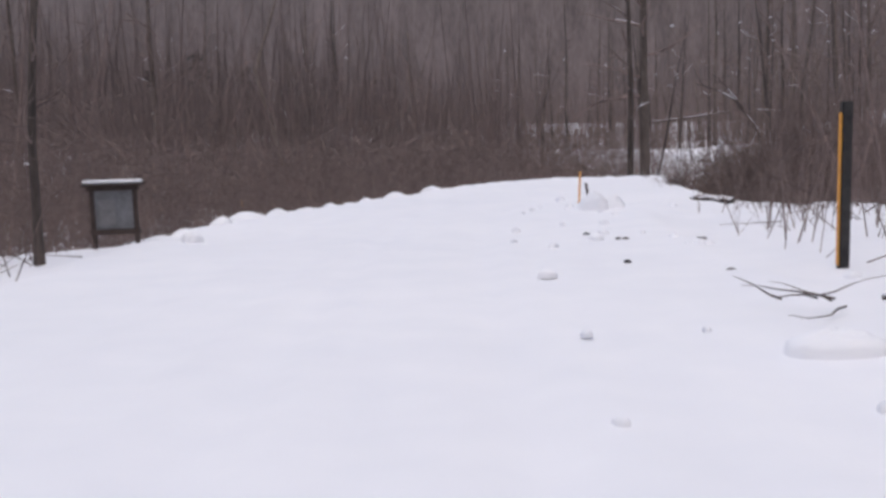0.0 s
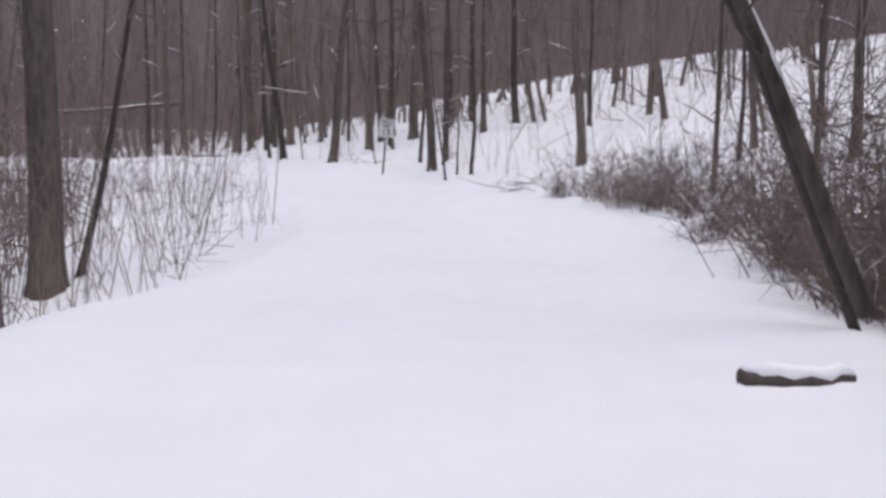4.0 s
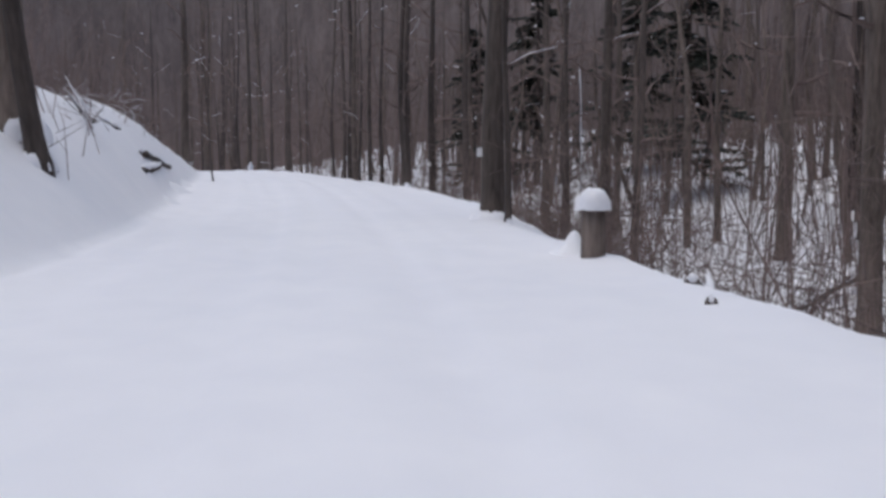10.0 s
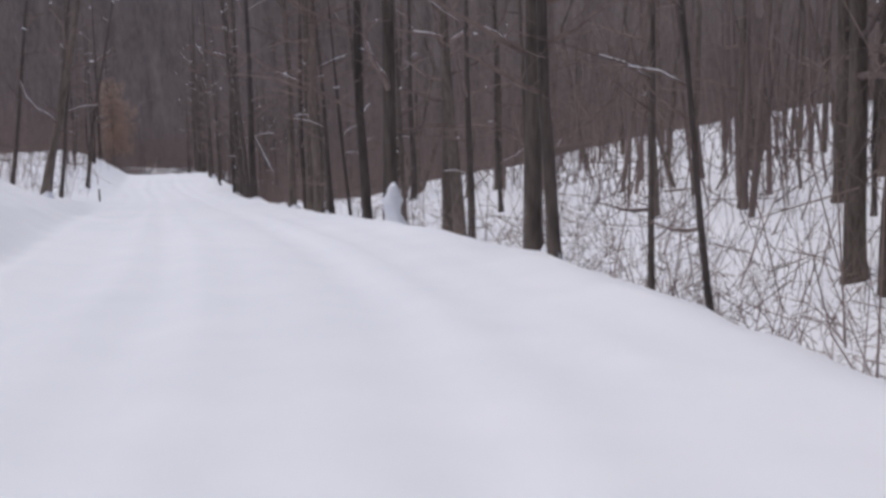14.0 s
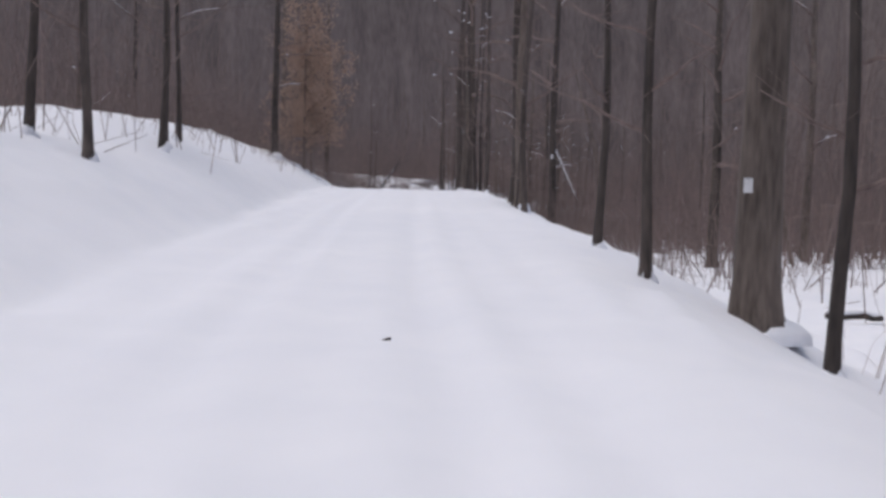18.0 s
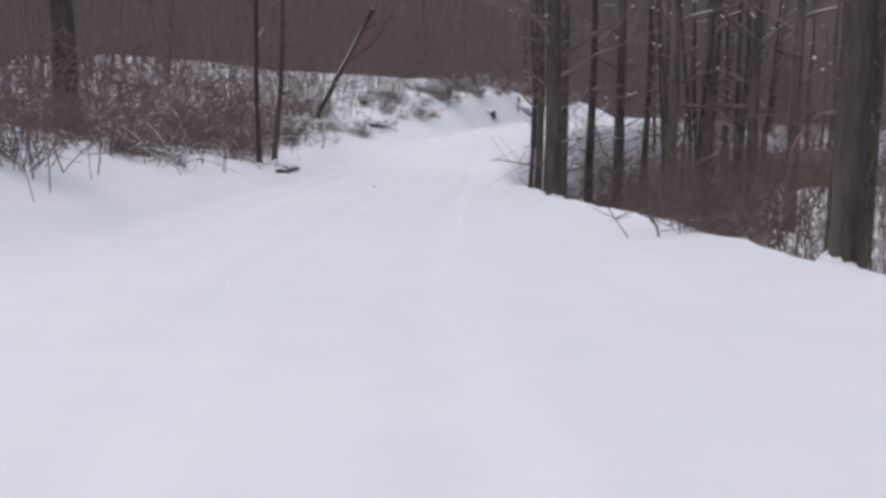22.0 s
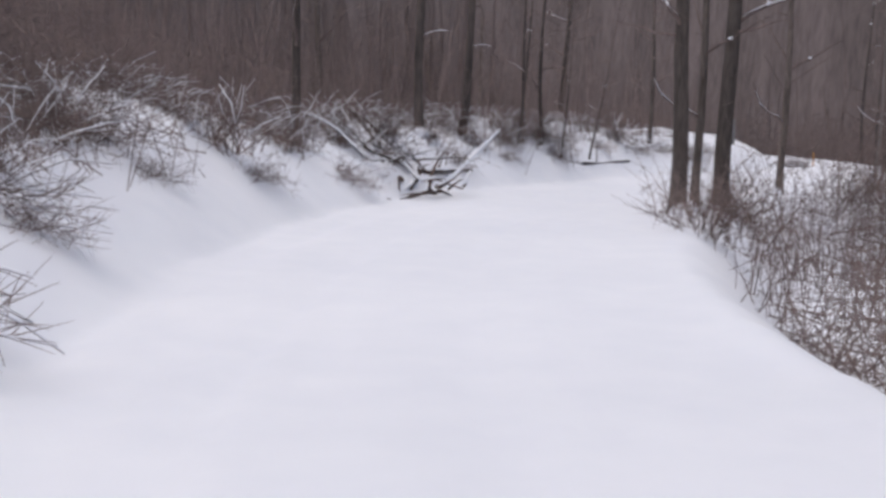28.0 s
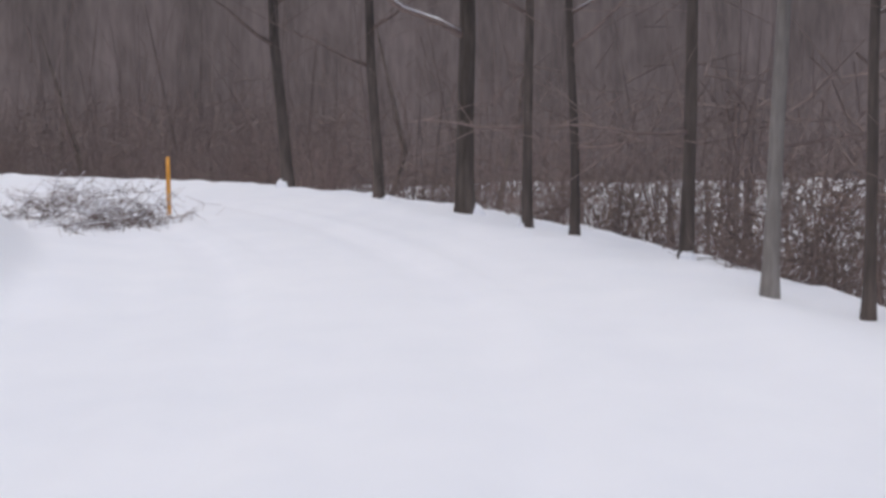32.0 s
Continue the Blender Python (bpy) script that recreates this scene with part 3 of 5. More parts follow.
COLUMN = [
    (-52.4, 137.0, 0.14, 0, 0), (-54.6, 137.4, 0.10, 0, 0), (-55.8, 137.5, 0.04, -4, 74), (-59.1, 138.2, 0.05, -3, 74), (-61.9, 138.8, 0.15, 0, 0), (-63.0, 138.9, 0.06, 0, 0),
]
SLOPE = [
    (-82.6, 142.1, 0.10, -5, 78), (-81.5, 142.0, 0.09, -5, 78), (-84.2, 142.3, 0.03, -3, 78), (-85.5, 142.6, 0.06, 0, 0), (-87.0, 142.8, 0.05, 0, 0), (-102.1, 137.2, 0.08, 0, 0),
    (-99.8, 135.7, 0.07, 0, 0), (-102.3, 136.3, 0.08, 0, 0), (-106.6, 138.0, 0.07, 0, 0), (-88.5, 143.0, 0.08, 0, 0), (-92.3, 135.4, 0.04, 4, 78),
]
SLOPE_TAG = [
    (-93.7, 144.7, 0.07, 0, 0), (-95.88, 145.17, 0.27, 0, 0), (-96.5, 144.1, 0.07, 0, 0), (-99.9, 144.8, 0.07, 0, 0), (-107.4, 138.0, 0.07, 0, 0), (-109.0, 138.2, 0.06, 0, 0),
    (-127.2, 165.4, 0.24, 0, 0),
]
PAIR = [
    (-112.1, 147.0, 0.17, 0, 0), (-110.3, 146.6, 0.13, 0, 0), (-109.5, 146.3, 0.03, 2, 76), (-108.8, 146.3, 0.07, 0, 0), (-111.2, 146.7, 0.05, 0, 0), (-133.0, 150.6, 0.27, 0, 0),
    (-130.6, 141.2, 0.17, 0, 0),
]
WALL = [
    (-138.6, 151.4, 0.18, 0, 0), (-134.3, 150.6, 0.10, 0, 0), (-131.9, 150.3, 0.09, 0, 0), (-128.1, 149.8, 0.08, 0, 0), (-126.9, 149.7, 0.07, 0, 0), (-125.5, 149.6, 0.07, 0, 0),
    (-124.7, 149.4, 0.08, 0, 0), (-170.4, 147.1, 0.27, 0, 0),
]
DARK_WALL = [
    (-164.5, 143.1, 0.27, 0, 0), (-141.6, 152.1, 0.07, 0, 0), (-142.0, 152.2, 0.06, 0, 0), (-146.3, 153.5, 0.09, 0, 0), (-156.6, 155.7, 0.15, 0, 0), (-140.4, 151.7, 0.03, 0, 0),
    (-166.2, 156.2, 0.13, 0, 0), (-179.3, 161.0, 0.19, 0, 0),
]
DROP = [
    (-166.4, 156.2, 0.09, 0, 0), (-180.7, 162.5, 0.17, 0, 0), (-182.3, 164.2, 0.21, 0, 0), (-186.5, 168.3, 0.27, 0, 0), (-187.6, 170.4, 0.27, 0, 0), (-185.7, 171.5, 0.27, 0, 0),
    (-182.1, 171.1, 0.27, 0, 0), (-174.6, 167.9, 0.27, 0, 0), (-174.2, 168.7, 0.22, 0, 0), (-171.3, 151.0, 0.06, 0, 0),
]
DROP_END = [
    (-176.7, 159.1, 0.07, 0, 0), (-170.9, 157.4, 0.10, 0, 0), (-169.1, 157.0, 0.06, 0, 0), (-168.2, 156.8, 0.04, 0, 0), (-172.9, 151.4, 0.07, 4, 77), (-169.6, 157.3, 0.04, 0, 0),
]
CULVERT = [
    (-180.8, 160.5, 0.10, 0, 0), (-184.0, 162.2, 0.05, 0, 0),
]
STEEP = [
    (-191.6, 166.7, 0.05, 0, 0), (-191.8, 166.9, 0.03, 0, 0),
]
TAG = [
    (-198.3, 173.0, 0.06, -2, 44), (-197.9, 172.7, 0.05, 0, 0), (-199.1, 173.8, 0.05, 0, 0),
]
HILL = [
    (-235.1, 195.1, 0.13, 0, 0), (-237.6, 201.2, 0.17, 0, 0), (-238.6, 203.9, 0.17, 4, 44), (-226.6, 200.3, 0.20, 0, 0), (-227.8, 202.6, 0.12, 0, 0), (-227.4, 203.2, 0.22, 0, 0),
    (-238.5, 206.5, 0.06, 4, 44),
]
HILL_END = [
    (-239.0, 207.2, 0.07, 0, 0), (-239.2, 208.4, 0.09, 0, 0), (-238.8, 209.1, 0.04, 4, 29), (-239.0, 210.9, 0.04, 10, 29), (-240.9, 217.0, 0.11, 0, 0), (-231.0, 211.7, 0.13, 0, 0),
]
LAST = [
    (-236.0, 229.2, 0.06, 0, 0), (-238.2, 232.4, 0.08, 0, 0), (-240.1, 234.5, 0.10, 0, 0), (-236.8, 230.6, 0.12, 0, 0),
    (-235.5, 228.4, 0.05, 0, 0), (-233.8, 224.4, 0.04, 0, 0),
]
LAST_BEND = [
    (-234.6, 226.7, 0.06, 0, 0),
]
PLACED = []
COLLARS = [Build().mound((0, 0, -0.25), (1.75, 1.6, tall_), seed_, 6, 12).mesh("snow_collar", SNOW) for seed_, tall_ in ((3, 0.75), (5, 0.55), (8, 1.0))]
for group_ in (CLEARING, BEND, SIGN, GROVE, TURN, AFTER_TURN, RAVINE, RAVINE_EDGE, RAVINE_MID, RAVINE_FAR, HOLLOW, HOLLOW_END, LONG_BANK, COLUMN, SLOPE, SLOPE_TAG, PAIR, WALL, DARK_WALL, DROP, DROP_END, CULVERT, STEEP, TAG, HILL, HILL_END, LAST, LAST_BEND):
    for x_, y_, r_, lean_, heading_ in group_:
        if r_ >= 0.26:
            k_ = 2
        elif r_ >= 0.19:
            k_ = 0
        elif r_ >= 0.15:
            k_ = 4
        elif r_ >= 0.11:
            k_ = 1 + 5 * (len(PLACED) % 2)
        elif r_ >= 0.07:
            k_ = 3
        else:
            k_ = 5
        tree_ = plant(k_, x_, y_, r_, radians(lean_), radians(heading_))
        PLACED.append((x_, y_))
        side_ = land([x_], [y_])[1]
        if r_ >= 0.06 and verge([x_], [y_], side_)[0] < 6.0:
            collar_ = part("snow_collar", COLLARS[len(PLACED) % 3], tree_, "snow heaped against the foot of the trunk")
            grow_ = r_ / KINDS[k_][1]
            collar_.matrix_basis = Matrix.Rotation(len(PLACED) * 2.4, 4, "Z") @ Matrix.Diagonal((r_ / grow_, r_ / grow_, (0.2 + 0.7 * r_) / tree_.matrix_basis.to_scale().z, 1)) @ Matrix.Translation((0.6, 0, 0))
plant(7, -14.0, 33.0, 0.05)


# ---- things along the road ----
def beside(t, d):
    """The spot d metres to the right of the drive's line where it is at t seconds."""
    i = int(np.argmin(np.abs(LINE_T - t)))
    return LINE_XY[i, 0] + d * LINE_WAY[i, 1], LINE_XY[i, 1] - d * LINE_WAY[i, 0]


def stand(name, label, category, x, y, heading=0.0, lean=0.0, pitch=0.0, lift=0.0, group=""):
    """An empty at the foot of a thing, resting on the snow, turned to a heading and leaning aside."""
    ob = new(name)
    ob.matrix_basis = Matrix.Translation((x, y, height(x, y) + lift)) @ Matrix.Rotation(radians(heading), 4, "Z") @ Matrix.Rotation(radians(lean), 4, "Y") @ Matrix.Rotation(radians(pitch), 4, "X")
    return tagged(ob, label, category, group)


def words(name, text, size, x, z, y, mat, parent):
    """Flat lettering, centred at x, z on a face that looks towards -y."""
    cu = bpy.data.curves.new(name, "FONT")
    cu.body, cu.size, cu.align_x, cu.align_y, cu.extrude, cu.offset = text, size, "CENTER", "CENTER", 0.0015, size * 0.018
    holder = new(name, cu)
    me = bpy.data.meshes.new_from_object(holder.evaluated_get(bpy.context.evaluated_depsgraph_get()))
    bpy.data.objects.remove(holder)
    me.materials.clear()
    me.materials.append(mat)
    ob = part(name, me, parent)
    ob.matrix_basis = Matrix.Translation((x, y, z)) @ Matrix.Rotation(radians(90), 4, "X")
    return ob


def snowy_log(name, label, a, b, radius, category="log", thick=0.6, twigs=0, seed=1, end=0.75, bark=DARK_BARK):
    """A fallen trunk between two points, with snow lying along its upper side."""
    rnd = random.Random(seed)
    a, b = Vector(a), Vector(b)
    low_a, low_b = height(a.x, a.y) + 0.5 * radius, height(b.x, b.y) + 0.5 * radius
    if category in ("log", "plank") and "against" not in label:
        lies = abs(a.z - b.z) < 0.5
        if lies or a.z - low_a < 0.6 or a.z - low_a < b.z - low_b:
            a.z = low_a
        if lies or b.z - low_b < 0.6 or (a.z > low_a and b.z - low_b < a.z - low_a):
            b.z = low_b
    ob = new(name)
    ob.location = a
    n = 7
    line = [(b - a) * k / n + Vector([rnd.uniform(-1, 1) * radius * 0.35 for _ in range(3)]) for k in range(n + 1)]
    radii = [radius * (1 - (1 - end) * k / n) * rnd.uniform(0.92, 1.08) for k in range(n + 1)]
    part("trunk", Build().tube(line, radii, 9).mesh("trunk", bark), ob)
    if thick:
        cover = Build().tube([p + Vector((0, 0, r * (0.55 + 0.3 * thick))) for p, r in zip(line, radii)], [r * (0.75 + 0.25 * thick) * rnd.uniform(0.8, 1.1) * (0.5 if k in (0, n) else 1) for k, r in enumerate(radii)], 9)
        part("snow_cover", cover.mesh("snow_cover", CLINGING_SNOW), ob, "ridge of fresh white snow")
    for _ in range(twigs):
        k = rnd.randrange(1, n)
        w = limb_line(rnd, line[k], (rnd.uniform(-1, 1), rnd.uniform(-1, 1), rnd.uniform(-0.2, 1.0)), rnd.uniform(0.4, 1.0) * (b - a).length * 0.3, 4)
        part("branch", Build().tube(w, [radius * q for q in (0.4, 0.32, 0.25, 0.17, 0.08)], 5).mesh("branch", bark), ob)
    return tagged(ob, label, category)


def snow_heap(x, y, wide, tall, label, seed=0, peak=1.0, deep=None):
    """A heap of snow with a soft, uneven top."""
    if peak > 0.5:
        wide, tall = wide * 1.25, tall * 0.7
    rnd = random.Random(seed)
    v, f, rings, sides = [], [], 9, 18
    wob = [1 + 0.14 * math.sin(2 * math.pi * k / sides * 2 + seed) + 0.1 * math.sin(2 * math.pi * k / sides * 3 + seed * 2.2) for k in range(sides)]
    off = rnd.uniform(-0.12, 0.12) * wide
    for i in range(rings):
        q = 1 - i / rings
        for k in range(sides):
            a = 2 * math.pi * k / sides
            z = tall * (math.exp(-(1.6 + 2.2 * peak) * q * q) if peak > 0.5 else math.sqrt(max(1 - q * q, 0)) if peak < 0.25 else (1 - q * q))
            v.append((wide * 0.55 * q * wob[k] * math.cos(a) + off * (1 - q), (deep or wide) * 0.55 * q * wob[k] * math.sin(a), (z if i else -0.15) + 0.1 * tall * rnd.uniform(-1, 1)))
    v.append((off, 0, tall))
    for i in range(rings - 1):
        for k in range(sides):
            f.append((i * sides + k, i * sides + (k + 1) % sides, (i + 1) * sides + (k + 1) % sides, (i + 1) * sides + k))
    f += [((rings - 1) * sides + k, (rings - 1) * sides + (k + 1) % sides, rings * sides) for k in range(sides)]
    ob = new("snow_mound", mesh_of("snow_mound", v, f, SNOW))
    ob.location = (x, y, height(x, y) - 0.02)
    return tagged(ob, label, "snow heap")


def arching_tree(label, points, radius, seed=1, snow=1.0):
    """A thin tree that bends over in an arch through the given points, snow along its upper side."""
    rnd = random.Random(seed)
    p = [Vector(q) for q in points]
    ob = new("arching_tree")
    ob.location = p[0]
    line = []
    for k in range(len(p) - 1):
        line += [p[k].lerp(p[k + 1], j / 3) - p[0] for j in range(3)]
    line.append(p[-1] - p[0])
    n = len(line) - 1
    radii = [radius * (1 - 0.7 * k / n) for k in range(n + 1)]
    part("trunk", Build().tube(line, radii, 8).mesh("trunk", DARK_BARK), ob)
    for lo in range(2, n - 2, 4):
        w = line[lo : lo + 4]
        part("snow_cover", Build().tube([q + Vector((0, 0, r * 0.8)) for q, r in zip(w, radii[lo:])], [r * 0.85 * g * snow for g, r in zip((0.4, 1.1, 0.9, 0.4), radii[lo:])], 7).mesh("snow_cover", CLINGING_SNOW), ob, "strip of clinging snow")
    for k in range(3, n, 2):
        w = limb_line(rnd, line[k], (rnd.uniform(-1, 1), rnd.uniform(-1, 1), rnd.uniform(0, 1)), rnd.uniform(0.5, 1.4), 4)
        part("branch", Build().tube(w, [radius * q for q in (0.35, 0.28, 0.2, 0.14, 0.06)], 5).mesh("branch", DARK_BARK), ob)
    return tagged(ob, label, "tree")


def brush_pile(x, y, wide, label, count=16, seed=1, tall=0.6, snow=3, thick=0.022, bark=DARK_BARK, turn=0.0):
    """Cut or fallen branches lying across one another, with snow on some of them."""
    rnd = random.Random(seed)
    ob = stand("brush_pile", label, "brush pile", x, y)
    for k in range(count):
        w = radians(turn) + rnd.gauss(0, 0.6) + math.pi * rnd.randrange(2)
        p = Vector((rnd.uniform(-0.4, 0.4) * wide, rnd.uniform(-0.25, 0.25) * wide, rnd.uniform(0.0, 0.25) * tall))
        line = limb_line(rnd, p, (math.cos(w), math.sin(w), rnd.uniform(0.05, 0.7) * tall), rnd.uniform(0.35, 0.8) * wide, 5, 0.1, 0.22)
        line = [Vector((q.x, q.y, q.z + max(0.0, height(x + q.x, y + q.y) - height(x, y)) + 0.01)) for q in line]
        r = thick * rnd.uniform(0.5, 1.5)
        part("branch", Build().tube(line, [r * (1 - 0.16 * i) for i in range(6)], 5).mesh("branch", bark), ob)
        if k < snow:
            part("snow_cover", Build().tube([q + Vector((0, 0, r * 0.9)) for q in line], [r * q for q in (0.6, 1.2, 1.0, 1.3, 0.9, 0.4)], 6).mesh("snow_cover", CLINGING_SNOW), ob, "line of white snow on a branch")
    return ob


def pole(name, label, category, x, y, tall, radius, mat, lean=0.0, heading=0.0, cap=None, top=None, top_label="", square=False):
    """An upright stake or post, with a coloured top or a cap of snow where it has one."""
    ob = stand(name, label, category, x, y, heading, lean)
    b = Build()
    if square:
        b.box((-radius, -radius, -0.3), (radius, radius, tall), 0.006)
    else:
        b.tube([(0, 0, -0.3), (0, 0, tall * 0.5), (0, 0, tall)], [radius, radius * 0.95, radius * 0.85], 10)
    part("post", b.mesh("post", mat, not square), ob)
    if top:
        part("top", Build().tube([(0, 0, tall - top[0]), (0, 0, tall + 0.02)], [radius * 1.25, radius * 1.25], 10).mesh("top", top[1]), ob, top_label)
    if cap:
        part("snow_cap", Build().mound((0, 0, tall), (radius * 1.35, radius * 1.35, cap), 3).mesh("snow_cap", CLINGING_SNOW), ob, "rounded cap of snow")
    return ob


def tag_plate(at, heading, wide=0.10, tall=0.16):
    """A small pale plate nailed to a trunk."""
    ob = new("trail_tag")
    ob.matrix_basis = Matrix.Translation(at) @ Matrix.Rotation(radians(heading), 4, "Z")
    plate = part("plate", Build().box((-wide / 2, -0.004, -tall / 2), (wide / 2, 0.004, tall / 2), 0.003).mesh("plate", BLAZE, False), ob)
    part("nail", Build().tube([(0, -0.009, tall * 0.4), (0, 0.05, tall * 0.4)], [0.005, 0.003], 6).mesh("nail", STEEL), plate, "dark nail head")
    return tagged(ob, "small pale rectangular tag nailed to a tree trunk", "trail tag", "tags on the trees")


# -- the pull-off where the drive begins --
def notice_board(x, y, heading):
    ob = stand("notice_board", "grey notice board in a dark wooden frame, snow on top", "notice board", x, y, heading)
    for s in (-1, 1):
        part("leg", Build().box((s * 0.33 - 0.035, -0.03, -0.4), (s * 0.33 + 0.035, 0.03, 0.98), 0.006).mesh("leg", WOOD, False), ob)
    board = part("panel", Build().box((-0.295, -0.012, 0.27), (0.295, 0.012, 0.86), 0.003).mesh("panel", BOARD, False), ob, "grey glazed panel")
    part("sill", Build().box((-0.39, -0.05, 0.19), (0.39, 0.05, 0.268), 0.008).mesh("sill", WOOD, False), ob)
    part("lintel", Build().box((-0.40, -0.05, 0.862), (0.40, 0.05, 0.93), 0.008).mesh("lintel", WOOD, False), ob)
    part("roof", Build().box((-0.46, -0.14, 0.935), (0.46, 0.14, 0.965), 0.008).mesh("roof", WOOD, False), ob)
    part("snow_cap", Build().box((-0.45, -0.13, 0.966), (0.45, 0.13, 1.03), 0.028).mesh("snow_cap", CLINGING_SNOW), ob, "slab of snow")
    part("paper", Build().box((-0.24, -0.018, 0.34), (0.02, -0.013, 0.72)).mesh("paper", SIGN_BACK, False), board, "faded grey notice sheet")


notice_board(*(-5.02, 15.14, -1.38)[:2], 0.0)
picnic_ = stand("bench", "dark wooden bench nearly buried in snow", "bench", *(-12.93, 51.36), 0.0)
for y_ in (-0.16, 0.0, 0.16):
    part("plank", Build().box((-0.5, y_ - 0.07, 0.13), (0.5, y_ + 0.07, 0.19), 0.012).mesh("plank", WOOD, False), picnic_)
for s_ in (-1, 1):
    part("leg", Build().box((s_ * 0.36 - 0.05, -0.18, -0.25), (s_ * 0.36 + 0.05, 0.18, 0.128), 0.01).mesh("leg", WOOD, False), picnic_)
part("snow_cover", Build().mound((0, 0, 0.195), (0.52, 0.25, 0.13), 4, 6, 18).mesh("snow_cover", CLINGING_SNOW), picnic_, "thick cushion of snow")
snow_heap(*(-3.84, 15.07), 0.34, 0.17, "small soft heap of snow in front of the bench", 3, 0.2)
pole("marker_post", "slim marker post with a bright orange top in the snow", "marker post", *(-10.73, 53.00), 0.82, 0.035, SIGN_BACK, 1.5, 0, None, (0.33, ORANGE), "orange reflective sleeve")
pole("stub", "short dark leaning wooden stub in the snow", "stub", *(-11.03, 53.00), 0.36, 0.035, WOOD, -14)
pole("stake", "short dark stake in the snow bank", "stake", *(-9.25, 59.55), 0.3, 0.03, WOOD)
snowy_log("plank", "dark weathered plank lying in the snow", (-11.56, 53.51, -4.80), (-9.18, 53.72, -4.74), 0.06, "plank", 0.5)
snowy_log("plank", "dark weathered plank lying in the snow", (-9.51, 57.91, -4.15), (-7.69, 56.71, -4.13), 0.04, "plank", 0.4)
pole("stake", "thin dark stake standing in snow", "stake", *(-10.22, 56.29), 0.7, 0.025, WOOD, 2)
pole("stake", "thin dark stake standing in snow", "stake", *(-4.10, 53.78), 0.6, 0.022, WOOD, -2)
pole("marker_stake", "thin orange stake at the road edge", "marker post", *(2.97, 21.36, -1.41)[:2], 0.75, 0.022, ORANGE, 3)
pole("stake", "dark leaning stake at the road edge", "stake", *(3.0, 19.9), 0.55, 0.03, WOOD, -9)
snow_heap(*(2.88, 19.90), 0.4, 0.22, "snow-covered stone at the road edge", 18, 0.4)
snow_heap(*(3.51, 20.15), 0.5, 0.3, "snow-covered stone at the road edge", 19, 0.4)
snow_heap(*(3.07, 19.73), 0.5, 0.38, "snow-covered boulder at the road edge", 8, 0.15)
snow_heap(*(9.09, 30.63), 0.75, 0.5, "snow-covered boulder beside dark brush", 9, 0.3)
snow_heap(*(2.23, 5.58), 0.62, 0.17, "low wide lump of ploughed snow", 10, 0.1, 0.4)
snowy_log("log", "dark fallen log lightly dusted with snow", (5.86, 23.03, -2.26), (6.92, 23.46, -2.20), 0.09, "log", 0.5, 2, 4)
rock_ = Build().mound((0, 0, 0), (0.17, 0.12, 0.13), 12, 4, 9)
tagged(new("rock", rock_.mesh("rock", DARK_STONE, False)), "dark angular rock poking out of the snow", "rock").location = (3.94, 20.26, -1.95)
steel_ = pole("steel_post", "dark steel post with a yellow edge strip", "post", *(3.69, 9.05), 1.55, 0.045, STEEL, 0.6, 0.0, None, None, "", True)
part("edge_strip", Build().box((-0.056, -0.03, 0.05), (-0.0475, 0.03, 1.45), 0.002).mesh("edge_strip", ORANGE, False), steel_, "yellow reflective strip")
brush_pile(*(2.93, 7.09), 1.2, "dark broken branches lying on the snow", 7, 5, 0.5, 1, 0.014)
clod_rnd = random.Random(77)
clod_ = Build().mound((0, 0, 0), (0.07, 0.055, 0.05), 6, 4, 8).mesh("snow_clod", SNOW)
for k_ in range(46):
    t_, d_ = clod_rnd.uniform(0.2, 2.4), clod_rnd.uniform(0.9, 4.2)
    x_, y_ = beside(t_, d_)
    ob_ = new("snow_clod", clod_)
    ob_.location, ob_.rotation_euler.z = (x_, y_, height(x_, y_) + 0.01), k_ * 1.3
    ob_.scale = [clod_rnd.uniform(0.5, 1.7)] * 3
    tagged(ob_, "small clod of snow thrown up beside the road", "snow clod", "clods beside the road")
for k_ in range(7):
    t_, d_ = clod_rnd.uniform(0.3, 1.6), clod_rnd.uniform(1.2, 3.6)
    x_, y_ = beside(t_, d_)
    tagged(new("dirt_clod", Build().mound((0, 0, 0), (0.05, 0.035, 0.03), k_, 4, 7).mesh("dirt_clod", DARK_STONE, False)), "dark frozen clod of earth on the snow", "clod", "earth clods on the snow").location = (x_, y_, height(x_, y_) + 0.005)
for k_ in range(16):
    snow_heap(*beside(1.5 + 2.0 * k_ / 15, -(4.15 + 0.5 * clod_rnd.random())), clod_rnd.uniform(0.45, 0.95), clod_rnd.uniform(0.08, 0.2), "low ploughed lump of snow along the road edge", 60 + k_, 0.4)
plant(2, *(12.63, 61.25, -2.11)[:2], 0.34)
plant(0, *(10.33, 53.75, -1.94)[:2], 0.2)


